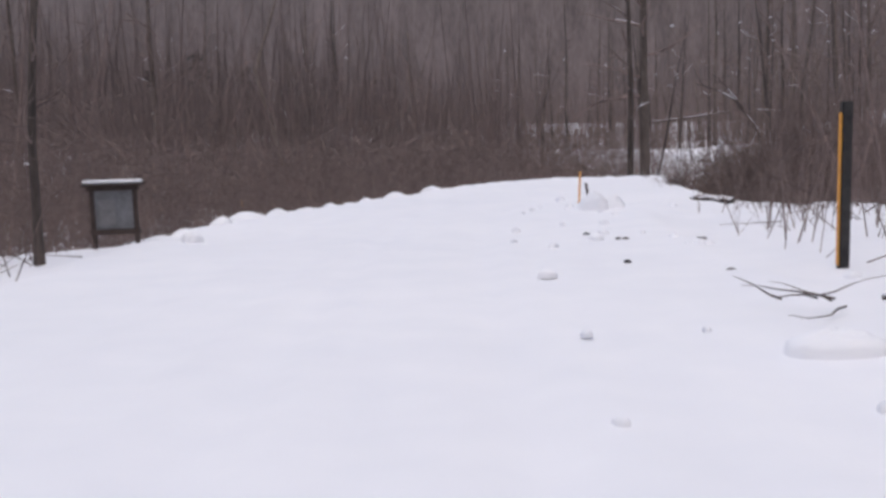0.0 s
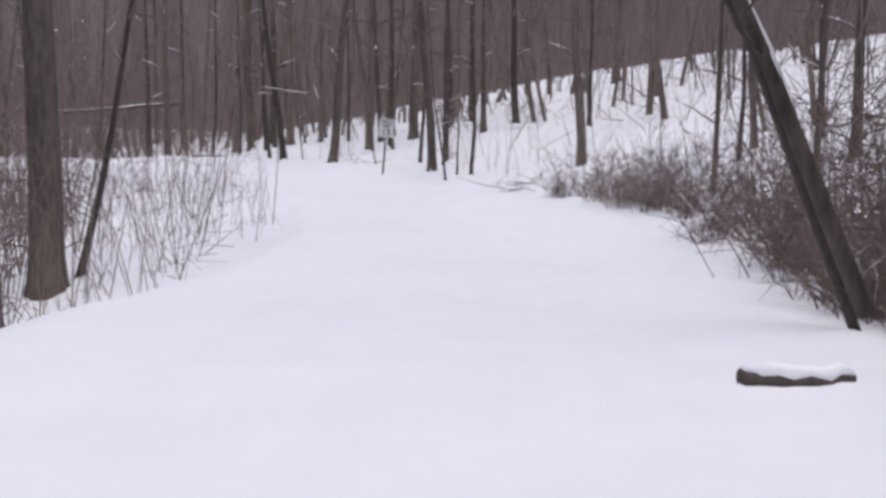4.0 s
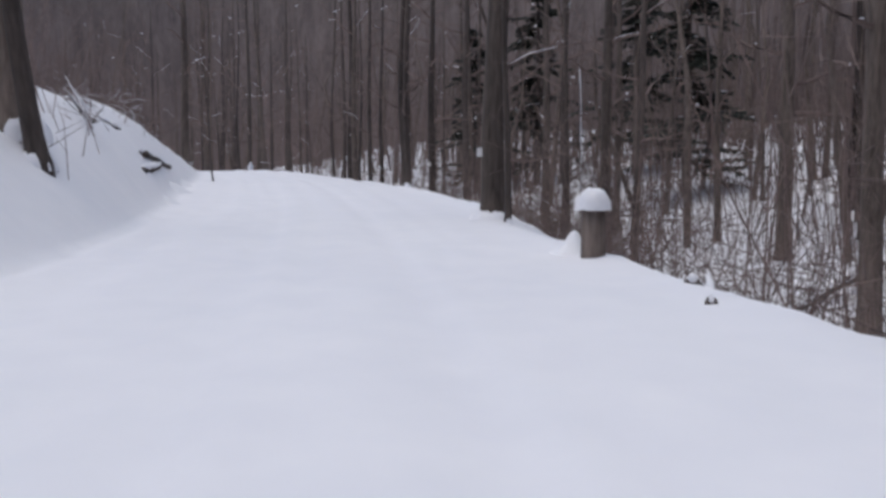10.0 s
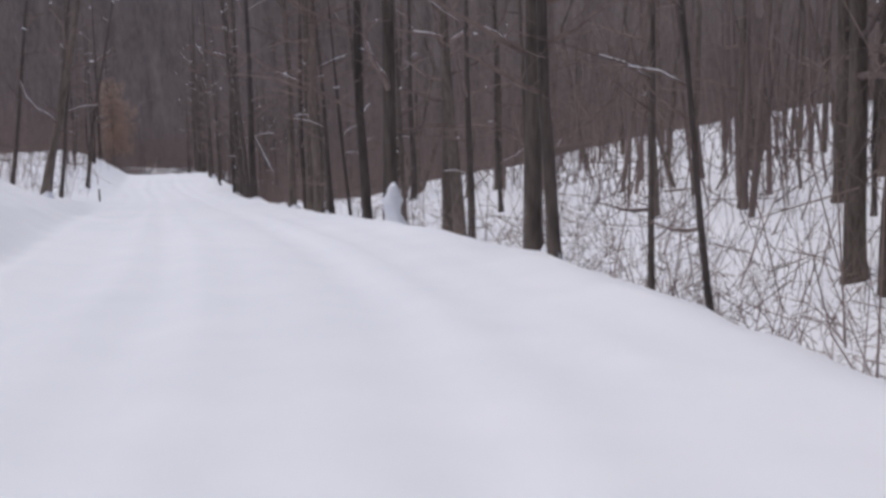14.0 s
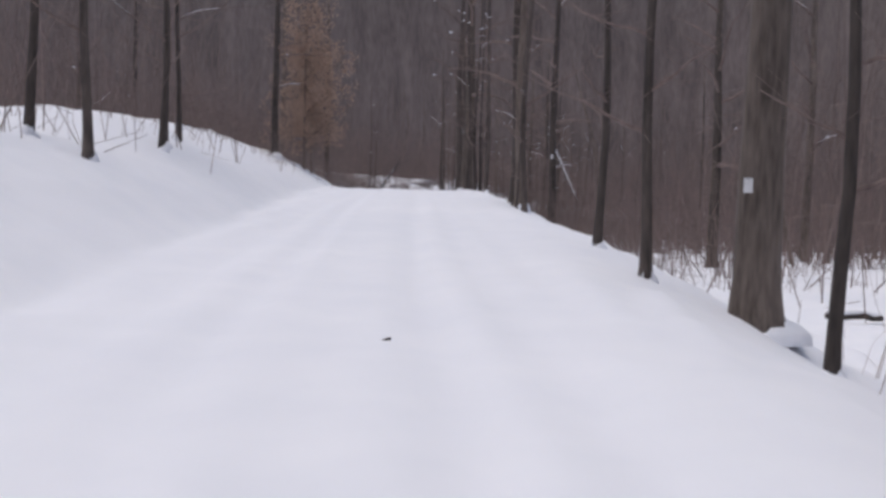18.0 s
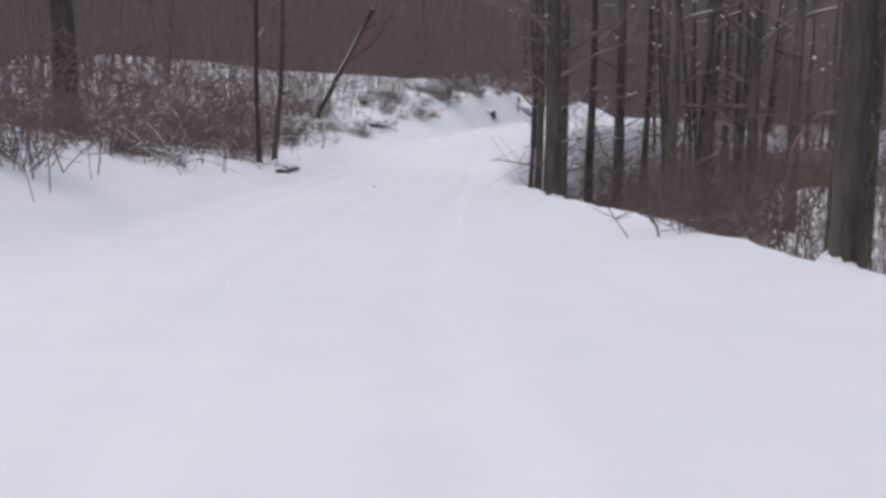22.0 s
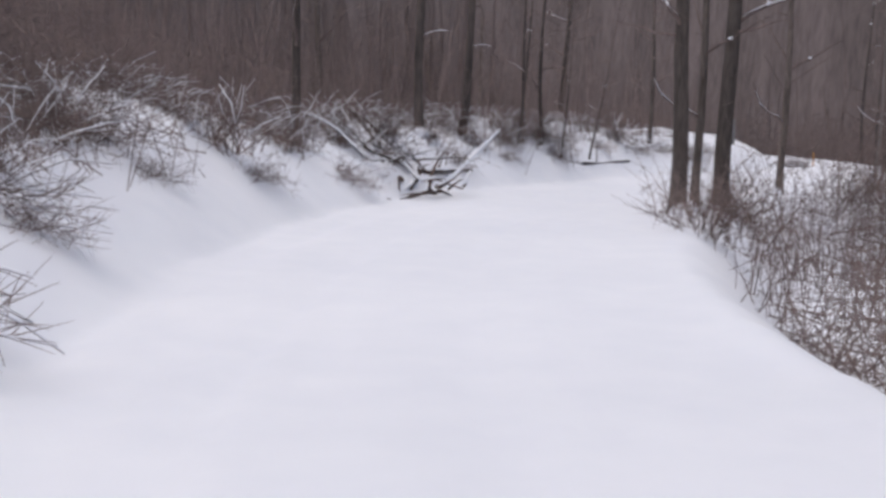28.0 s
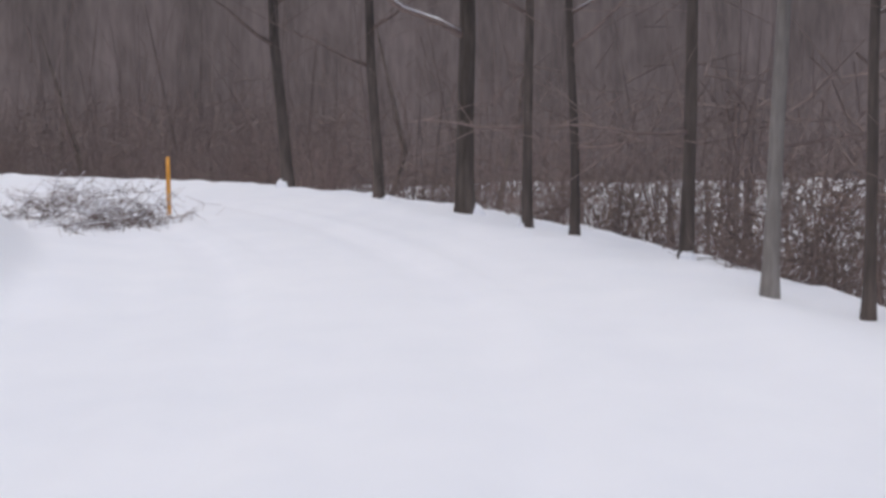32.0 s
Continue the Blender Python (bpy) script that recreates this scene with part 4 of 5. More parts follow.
# -- dense bushes on the inside of the first bend --
def make_shrub(seed, stems, tall, wide, snow, arch=0.0):
    rnd = random.Random(seed)
    ob = new("shrub")
    wood, white = Build(), Build()
    for k in range(stems):
        w, up = rnd.uniform(0, 6.283), rnd.uniform(0.8, 2.4) * (1 - 0.45 * arch)
        p = (rnd.gauss(0, wide * 0.2), rnd.gauss(0, wide * 0.2), -0.1)
        line = limb_line(rnd, p, (math.cos(w), math.sin(w), up), tall * rnd.uniform(0.5, 1.05), 3, 0.08 + 0.75 * arch, 0.34 + 0.1 * arch)
        r = rnd.uniform(0.006, 0.015)
        wood.tube(line, [r, r * 0.8, r * 0.55, r * 0.2], 3, False)
        for _ in range(8):
            j = rnd.randrange(1, 3)
            t = limb_line(rnd, line[j], (rnd.uniform(-1, 1), rnd.uniform(-1, 1), rnd.uniform(-0.4, 0.8)), rnd.uniform(0.25, 0.6), 1, 0, 0.4)
            wood.tube(t, [0.007, 0.002], 3, False)
        if rnd.random() < snow:
            j = 1
            white.tube([q + Vector((0, 0, r)) for q in line[j : j + 3]], [r * 0.5, r * 1.15, r * 0.5], 5)
    tagged(part("crown", wood.mesh("crown", TWIG), ob, "tangled leafless branches"), kind="stuff")
    if white.v:
        tagged(part("snow_cover", white.mesh("snow_cover", CLINGING_SNOW), ob, "snow lying on the branches"), kind="stuff")
    return ob


SHRUBS = [make_shrub(3, 56, 2.6, 2.2, 0.0), make_shrub(4, 46, 2.0, 1.8, 0.22), make_shrub(6, 54, 1.7, 1.9, 0.95, 1.0)]
SHRUB_WORDS = ("dense brown leafless bush at the road edge", "leafless brown bush with snow on its branches", "low bush weighed down by white snow")
FRESH = [True, True, True]


def shrub(k, x, y, size=1.0, turn=0.0):
    m = Matrix.Translation((x, y, height(x, y))) @ Matrix.Rotation(turn, 4, "Z") @ Matrix.Diagonal((min(size, size ** 0.45), min(size, size ** 0.45), size, 1))
    ob = SHRUBS[k] if FRESH[k] else copy_thing(SHRUBS[k], m)
    FRESH[k] = False
    ob.matrix_basis = m
    tagged(ob, SHRUB_WORDS[k], "bush", "bushes beside the road")


bush_rnd = random.Random(31)
for k_ in range(84):
    t_ = 3.15 + 2.75 * (k_ // 4) / 20 + bush_rnd.uniform(-0.05, 0.05)
    d_ = (3.3, 4.0, 5.0, 6.6)[k_ % 4] + (0.7 if t_ > 4.9 else 0.0)
    if t_ < 5.0 or k_ % 4 < 2:
        shrub((1, 0, 0, 0)[k_ % 4], *beside(t_, d_ + bush_rnd.uniform(0, 0.5)), (0.55, 0.9, 1.4, 2.3)[k_ % 4] * bush_rnd.uniform(0.85, 1.15), bush_rnd.uniform(0, 6))
arching_tree("thin tree bowed over the road with snow along it", ((15.53, 45.78, -2.32), (14.84, 46.33, -0.29), (13.81, 46.41, 1.10), (13.10, 46.80, 1.61), (12.10, 46.74, 1.93)), 0.075, 3)
arching_tree("thin bowed branch with snow along it", ((15.94, 46.12, -2.58), (14.69, 46.42, -0.07), (14.13, 46.81, 0.99), (13.51, 47.20, 1.89), (13.07, 47.45, 2.37)), 0.05, 4)
snowy_log("log", "short log end carrying a slab of snow", (12.93, 44.88, -1.35), (13.59, 44.59, -1.22), 0.06, "log", 1.0, 0, 5)
snowy_log("broken_branch", "dark forked branch at the road edge", (10.58, 36.97, -2.48), (10.54, 37.03, -2.12), 0.03, "branch", 0.2, 0, 6)
snowy_log("broken_branch", "dark forked branch at the road edge", (10.54, 37.03, -2.12), (11.28, 37.07, -1.73), 0.028, "branch", 0.4, 2, 7)
snowy_log("bough", "snowy bough hanging across between trees", (25.85, 81.06, 1.18), (27.66, 80.19, 0.92), 0.03, "branch", 0.9, 3, 8)
for t_, d_, k_, s_ in ((9.4, 5.2, 0, 0.6), (9.8, 4.8, 0, 0.6), (10.1, 5.4, 0, 0.5), (12.4, 5.4, 0, 0.7), (12.9, 5.2, 0, 0.7), (13.3, 5.5, 1, 0.7), (13.8, 5.0, 0, 0.6), (14.3, 5.0, 1, 0.6), (21.2, 4.6, 0, 0.7), (21.6, 4.4, 0, 0.8),
                       (22.2, 4.4, 0, 0.8), (22.8, 4.2, 0, 0.9), (23.3, 4.1, 0, 0.9), (23.7, 4.0, 0, 0.9), (24.1, 4.0, 0, 0.9), (24.5, 4.2, 0, 0.9), (25.0, 4.4, 0, 0.8), (25.6, 4.6, 0, 0.8)):
    shrub(k_, *beside(t_, d_), s_, t_ * 7)
for k_ in range(16):
    t_ = 22.6 + 9.0 * k_ / 15
    shrub(1 + k_ % 2, *beside(t_, -(bush_rnd.uniform(3.6, 6.0) + (2.2 if t_ > 28 else 0))), bush_rnd.uniform(0.45, 0.8), bush_rnd.uniform(0, 6))
for k_ in range(44):
    t_ = 28.6 + 3.0 * (k_ // 4) / 10 + bush_rnd.uniform(-0.1, 0.1)
    shrub(2 if k_ % 4 else 1, *beside(t_, -(4.7 + 1.15 * (k_ % 4) + bush_rnd.uniform(0, 0.8))), bush_rnd.uniform(0.6, 1.0), bush_rnd.uniform(0, 6))
for k_ in range(26):
    shrub(1 + (k_ % 3 > 0), *beside(25.1 + 2.5 * k_ / 25, -(3.3 + 1.2 * (k_ % 3) + bush_rnd.uniform(0, 0.8))), bush_rnd.uniform(0.5, 0.9), bush_rnd.uniform(0, 6))
for k_ in range(12):
    shrub(1 + k_ % 2, *beside(24.5 + 2.6 * k_ / 11, -(3.2 + 0.5 * (k_ % 3) + bush_rnd.uniform(0, 0.5))), bush_rnd.uniform(0.3, 0.55), bush_rnd.uniform(0, 6))
for k_ in range(10):
    shrub(2, *beside(30.2 + 1.2 * k_ / 9, -(4.6 + 0.6 * (k_ % 4) + bush_rnd.uniform(0, 0.5))), bush_rnd.uniform(0.45, 0.75), bush_rnd.uniform(0, 6))
for k_ in range(10):
    shrub(0, *beside(32.2 + 2.8 * k_ / 9, 4.3 + 0.7 * (k_ % 2)), bush_rnd.uniform(0.5, 0.8), bush_rnd.uniform(0, 6))
for k_ in range(24):
    shrub((0, 1, 2)[k_ % 3], *beside(22.8 + 2.0 * k_ / 23, -(4.4 + 1.1 * (k_ % 4) + bush_rnd.uniform(0, 0.8))), bush_rnd.uniform(0.4, 0.75), bush_rnd.uniform(0, 6))
for k_ in range(48):
    t_ = 28.5 + 3.7 * (k_ // 4) / 11 + bush_rnd.uniform(-0.06, 0.06)
    out_ = float(np.interp(t_, HALF_SECONDS, LEFT_EDGE)) + 0.7 + 1.0 * (k_ % 4) + bush_rnd.uniform(0, 0.9)
    shrub(2, *beside(t_, -out_), bush_rnd.uniform(0.4, 0.8), bush_rnd.uniform(0, 6))
for k_ in range(16):
    shrub(2, *beside(25.0 + 1.7 * k_ / 15, -(3.7 + 1.0 * (k_ % 3) + bush_rnd.uniform(0, 0.7))), bush_rnd.uniform(0.3, 0.55), bush_rnd.uniform(0, 6))
for k_ in range(12):
    t_ = 8.6 + 5.0 * k_ / 11
    shrub(2, *beside(t_, -bush_rnd.uniform(5.2, 7.0)), bush_rnd.uniform(0.4, 0.6), bush_rnd.uniform(0, 6))


# -- speed sign --
def speed_sign(x, y, heading, lean):
    ob = stand("speed_sign", "white speed limit sign with black lettering on a dark post", "road sign", x, y, heading, lean)
    post = Build().box((-0.035, 0.006, -0.4), (0.035, 0.012, 2.2)).box((-0.035, 0.0125, -0.4), (-0.026, 0.045, 2.2)).box((0.026, 0.0125, -0.4), (0.035, 0.045, 2.2))
    part("post", post.mesh("post", STEEL, False), ob, "dark steel channel post")
    face = part("panel", Build().box((-0.305, -0.003, 1.47), (0.305, 0.003, 2.22), 0.002).mesh("panel", SIGN_WHITE, False), ob)
    rim = Build()
    for lo, hi in (((-0.288, 1.487), (-0.276, 2.203)), ((0.276, 1.487), (0.288, 2.203)), ((-0.2755, 1.487), (0.2755, 1.499)), ((-0.2755, 2.191), (0.2755, 2.203))):
        rim.box((lo[0], -0.0052, lo[1]), (hi[0], -0.0035, hi[1]))
    part("border", rim.mesh("border", SIGN_BLACK, False), face, "thin black border")
    words("lettering", "SPEED", 0.165, 0, 2.085, -0.0065, SIGN_BLACK, face)
    words("lettering", "LIMIT", 0.165, 0, 1.93, -0.0065, SIGN_BLACK, face)
    words("lettering", "15", 0.36, 0, 1.68, -0.0065, SIGN_BLACK, face)
    for z in (1.53, 2.17):
        part("bolt", Build().tube([(0, -0.009, z), (0, 0.012, z)], [0.01, 0.01], 8).mesh("bolt", STEEL), ob)


speed_sign(*(28.61, 75.61), -25.1 - 4, 4.5)
brush_pile(*(26.84, 64.64), 2.0, "tangle of thin grey branches half buried in snow", 16, 11, 0.6, 3, 0.012)
brush_pile(*(30.34, 80.49), 1.6, "thin branches sticking out of the snow bank", 9, 12, 0.9, 2, 0.014)
brush_pile(*(27.97, 86.43), 0.8, "dark broken sticks on the snow", 4, 13, 0.5, 0, 0.012)
snowy_log("log", "dark log lying in the snow", (26.95, 92.92, -2.07), (28.49, 92.32, -1.98), 0.07, "log", 0.6, 1, 5)
snowy_log("log", "long fallen trunk lying on the wooded slope", (20.78, 108.92, -1.68), (24.79, 110.00, -0.75), 0.12, "log", 0.0, 2, 6)
snowy_log("log", "long fallen trunk resting against other trees", (23.47, 113.12, 0.49), (33.04, 112.18, 1.41), 0.13, "log", 0.12, 0, 7)

# -- the descending bend with stump and logs --
pole("stub", "tall broken stub with a white cap of snow", "stub", *(17.26, 102.69), 1.9, 0.1, DARK_BARK, 2, 0, 0.1)
snow_heap(*(10.32, 108.36), 0.8, 0.35, "pointed heap of snow on the bank", 21)
stump_ = pole("stump", "brown tree stump with a round white cap of snow", "stump", *(-6.24, 118.50), 0.62, 0.15, BARK, 0, 0, 0.2)
snow_heap(*(-6.94, 118.83), 0.5, 0.42, "pointed heap of snow beside the stump", 22)
snowy_log("log", "leaning log thickly covered with snow", (-4.00, 117.46, -1.90), (-8.01, 124.64, -1.58), 0.09, "log", 1.0, 0, 8)
snowy_log("log", "short dark log end under the snow", (-3.13, 116.62, -1.90), (-18.89, 136.96, -4.52), 0.06, "log", 0.6, 0, 9)
snowy_log("log", "fallen log buried under a thick ridge of snow", (-11.97, 131.02, -4.34), (-13.66, 138.46, -4.43), 0.13, "log", 1.0, 0, 10)
brush_pile(*(8.59, 109.66), 2.4, "dark bent branches at the edge of the drop", 12, 15, 0.55, 2, 0.016)
brush_pile(*(6.99, 110.61), 1.4, "dark bent branches at the edge of the drop", 8, 16, 0.5, 1, 0.014)
snow_heap(*(-25.85, 139.10), 0.75, 0.55, "steep cone of snow against a tree foot", 24)


def plastered_tree(x, y, tall, radius, label, lean=0.0, heading=0.0, cover=1.0):
    ob = stand("snow_plastered_tree", label, "tree", x, y, heading, lean)
    rnd = random.Random(int(abs(x * 10)))
    n = 10
    line = [Vector((rnd.uniform(-0.7, 0.7) * radius * min(1, tall / 5), rnd.uniform(-0.7, 0.7) * radius * min(1, tall / 5), -0.3 + (tall + 0.3) * k / n)) for k in range(n + 1)]
    part("trunk", Build().tube(line, [radius * (1.15 - 0.6 * k / n) for k in range(n + 1)], 8).mesh("trunk", DARK_BARK), ob)
    m = int(n * cover)
    part("snow_cover", Build().tube([p + Vector((radius * 0.1, -radius * 0.45, 0)) for p in line[: m + 1]], [radius * (1.0 - 0.5 * k / n) * rnd.uniform(0.7, 1.1) for k in range(m + 1)], 8).mesh("snow_cover", CLINGING_SNOW), ob, "wind-blown snow stuck to the bark")
    for k in range(4 if tall > 2 else 0):
        w = limb_line(rnd, line[4 + k], (rnd.uniform(-1, 1), rnd.uniform(-1, 1), 0.6), 1.2, 4)
        part("limb", Build().tube(w, [radius * q for q in (0.4, 0.3, 0.22, 0.15, 0.08)], 5).mesh("limb", DARK_BARK), ob)


plastered_tree(*(-28.26, 140.63), 7.0, 0.06, "slim tree plastered with white snow", -1.5, 55.1)
snowy_log("log", "snow-topped log stacked on the bank", (-19.71, 118.29, -0.72), (-23.55, 120.17, -0.51), 0.09, "log", 1.0, 0, 31)
snowy_log("log", "dark log end sticking out of the snowy bank", (-21.50, 118.92, -0.42), (-25.43, 121.16, -0.49), 0.1, "log", 0.8, 0, 33)
brush_pile(*(-18.46, 116.84), 1.4, "snowy branches piled on top of the bank", 12, 34, 0.8, 8, 0.02)
tag_plate((-12.29, 121.78, -0.45), 55.1)
tag_plate((-28.64, 132.77, -0.47), 56.2)
plant(4, *(-28.82, 133.04, -0.47)[:2], 0.17)

# -- the long bend --
col_ = Build()
col_rnd = random.Random(9)
col_rings = ((0.75, -0.5, 0), (0.5, -0.12, 0), (0.3, 0.04, 0.01), (0.2, 0.16, 0.02), (0.15, 0.32, 0.01), (0.15, 0.46, -0.03), (0.18, 0.56, -0.03), (0.14, 0.66, -0.02), (0.1, 0.72, 0.02), (0.085, 0.79, 0.05), (0.025, 0.87, 0.06))
col_.tube([(x_, 0, z_) for r_, z_, x_ in col_rings], [r_ * col_rnd.uniform(0.93, 1.07) for r_, z_, x_ in col_rings], 16)
col_.v = [q_ + Vector((0.02 * math.sin(q_.z * 17 + q_.y * 9), 0.02 * math.sin(q_.z * 13 + q_.x * 11), 0.012 * math.sin(q_.x * 23))) for q_ in col_.v]
col_ = tagged(new("snow_column", col_.mesh("snow_column", SNOW)), "tall column of snow stuck against tree trunks", "snow heap")
col_.location = (-52.06, 136.91, -0.99)
pole("post", "small dark post on the snowy verge", "post", *(-75.42, 134.64), 0.5, 0.04, WOOD)
tag_plate((-95.65, 144.88, 0.64), 78.0)
tag_plate((-121.40, 151.09, 1.84), 76.3)
plant(4, *(-121.63, 151.20, 1.85)[:2], 0.17)
snowy_log("log", "fallen trunk on the snowy slope below the road", (-105.53, 152.44, -0.76), (-105.30, 153.64, -0.35), 0.1, "log", 0.7, 0, 44)
snowy_log("log", "dark log among the trees below the road", (-120.63, 153.75, 0.09), (-120.44, 154.64, 0.38), 0.09, "log", 0.4, 0, 45)
plastered_tree(*(-138.4, 150.9), 0.6, 0.06, "short stub covered with white snow", 0, 75.7)
snowy_log("leaning_tree", "thin dead trunk leaning among trees, snow along it", (-158.08, 165.30, -0.17), (-161.24, 163.66, 5.36), 0.07, "tree", 0.9, 0, 51)
plastered_tree(*(-138.83, 151.23), 0.75, 0.045, "short broken stub with snow stuck to it", 3, 75.9)
snowy_log("stick", "dark broken branch leaning at the road edge", (-163.05, 168.64, -3.81), (-146.03, 155.53, 0.02), 0.025, "branch", 0.4, 2, 52)

# -- the narrow stretch below the snowy bank --
snowy_log("leaning_tree", "curved tree trunk leaning over the snowy bank", (-183.55, 153.50, 0.11), (-173.13, 153.88, 2.91), 0.09, "tree", 0.5, 3, 61, 0.6)
snowy_log("stick", "thin dark stick leaning in the bank", (-175.44, 152.84, -0.52), (-180.05, 153.39, 0.28), 0.022, "branch", 0.3, 1, 62)
snowy_log("log", "dark log half buried in the bank", (-171.87, 151.54, -0.29), (-173.16, 151.99, -0.35), 0.08, "log", 0.8, 1, 63)
snowy_log("log", "dark log half buried in the bank", (-170.96, 151.39, -0.34), (-171.68, 151.65, -0.34), 0.07, "log", 0.8, 1, 64)
brush_pile(*(-186.09, 156.12), 2.2, "snow-laden branches piled on the bank", 14, 65, 0.8, 9, 0.02)
snowy_log("log", "reddish brown log under snow", (-185.92, 155.70, 0.09), (-186.27, 156.50, -0.10), 0.08, "log", 0.9, 0, 66)


def culvert(x, y, heading):
    ob = stand("culvert", "dark culvert opening under a hood of snow", "culvert", x, y, heading, lift=-0.14)
    for s in (-1, 1):
        part("side_stone", Build().box((s * 0.25 - 0.035, 0.02, -0.4), (s * 0.25 + 0.035, 0.45, 0.12), 0.02).mesh("side_stone", DARK_STONE, False), ob)
    part("back_wall", Build().box((-0.208, 0.3, -0.4), (0.208, 0.38, 0.118), 0.01).mesh("back_wall", DARK_STONE, False), ob)
    part("lintel", Build().box((-0.36, -0.06, 0.122), (0.36, 0.45, 0.17), 0.015).mesh("lintel", WOOD, False), ob)
    part("snow_hood", Build().mound((0, 0.26, 0.13), (0.42, 0.34, 0.17), 8, 6, 16).mesh("snow_hood", CLINGING_SNOW), ob, "thick hood of snow")


culvert(*(-194.72, 162.68), 59.8)
boxed_ = stand("marker_post", "slim dark post with a tan box, snow behind", "marker post", *(-197.39, 165.00), 59.8, 1)
part("post", Build().box((-0.028, -0.02, -0.3), (0.028, 0.02, 0.5), 0.004).mesh("post", WOOD, False), boxed_)
TAN = mottled("tan_wood", (0.22, 0.15, 0.10), (0.36, 0.27, 0.19), 5.0, (1, 1, 6), bump=0.2)
part("box", Build().box((-0.055, -0.07, 0.46), (0.085, 0.07, 0.72), 0.01).mesh("box", TAN, False), boxed_, "tan wooden box")
part("snow_cap", Build().mound((0.015, 0, 0.722), (0.085, 0.085, 0.08), 5).mesh("snow_cap", CLINGING_SNOW), boxed_, "cap of snow")
snow_heap(*(-198.34, 165.50), 0.9, 0.5, "tall peak of snow over a buried bush", 68)
tag_plate((-202.05, 179.14, -0.15), 44.2)
snowy_log("log", "log with a rounded cover of snow at the road edge", (-197.91, 171.80, -0.72), (-198.04, 172.90, -0.93), 0.07, "log", 0.9, 0, 69)
arching_tree("thin bowed sapling carrying a line of snow", ((-204.8, 183.3, height(-204.8, 183.3)), (-205.05, 183.24, 0.1), (-205.6, 183.25, 0.62), (-206.4, 183.35, 0.84), (-207.9, 183.46, 0.74)), 0.04, 70, 1.1)

# -- the last bend --
brush_pile(*(-234.24, 197.06), 2.9, "wide pile of fallen branches on the snowy bank", 26, 71, 0.7, 8, 0.022)
brush_pile(*(-233.9, 198.5), 3.4, "heap of thick cut branches lying across one another", 20, 75, 0.8, 5, 0.05, RED_BARK, 120)
snowy_log("log", "reddish brown log lying under a branch pile", (-234.78, 198.98, -4.50), (-236.51, 202.54, -4.66), 0.08, "log", 0.5, 1, 72)
snowy_log("log", "dark log on the snowy bank", (-238.67, 210.15, -4.46), (-239.36, 213.74, -4.57), 0.07, "log", 0.6, 1, 73)
brush_pile(*(-240.07, 214.46), 2.2, "bare branches arching out of the snow", 12, 74, 0.9, 5, 0.02)


def paired_sign(x, y, heading):
    ob = stand("paired_sign", "two narrow grey sign panels seen from behind on a post", "road sign", x, y, heading, lift=-0.5)
    part("post", Build().box((-0.03, -0.035, -0.2), (0.03, 0.0, 2.3), 0.004).mesh("post", STEEL, False), ob, "dark steel post")
    for s in (-1, 1):
        part("panel", Build().box((s * 0.125 - 0.085, 0.008, 1.1), (s * 0.125 + 0.085, 0.014, 2.28), 0.002).mesh("panel", SIGN_BACK, False), ob, "plain grey aluminium back")
    for z in (1.3, 2.1):
        part("crossbar", Build().box((-0.2, 0.001, z - 0.02), (0.2, 0.0075, z + 0.02)).mesh("crossbar", STEEL, False), ob)


paired_sign(*(-240.01, 221.85), 29.2)
tag_plate((-244.99, 224.08, -2.65), 29.2, 0.14, 0.22)
pole("marker_post", "thin orange marker post in the snow bank", "marker post", *(-240.71, 230.56, -5.01)[:2], 0.75, 0.03, ORANGE, 2)


# -- trees that keep leaves or needles --
def set_down(ob, x, y, label, category="tree", turn=0.0, size=1.0):
    ob.matrix_basis = Matrix.Translation((x, y, height(x, y))) @ Matrix.Rotation(turn, 4, "Z") @ Matrix.Diagonal((size, size, size, 1))
    return tagged(ob, label, category, "trees of the wood")


set_down(make_tree(91, 6.0, 0.05, BARK, 0.0, 0.8, 16, 260, 0.2, True), *(-134.35, 143.11), "young beech holding pale brown dry leaves")
set_down(make_tree(92, 7.0, 0.06, BARK, 0.0, 1.0, 16, 260, 0.2, True), *(-132.52, 142.63), "young beech with curled tan leaves", turn=2.0)


set_down(make_tree(95, 9.0, 0.055, PALE_BARK, 0.01, 2.2, 9, 60, 0.3), *(-234.32, 224.81), "pale thin forked tree at the road edge")
for x_, y_ in ((-242.12, 229.72), (-241.02, 229.06), (-240.67, 229.55), (-242.83, 231.94), (-240.43, 217.15), (-240.46, 218.22), (-240.36, 219.16), (-240.32, 220.40)):
    shrub(2, x_, y_, 0.55, x_)
for t_, d_ in ((29.6, 4.6), (29.9, 4.4), (30.2, 4.9), (30.5, 5.2), (32.6, 4.4), (33.2, 4.4), (33.9, 4.2), (34.6, 4.4)):
    shrub(0, *beside(t_, d_), 0.8, t_ * 5)


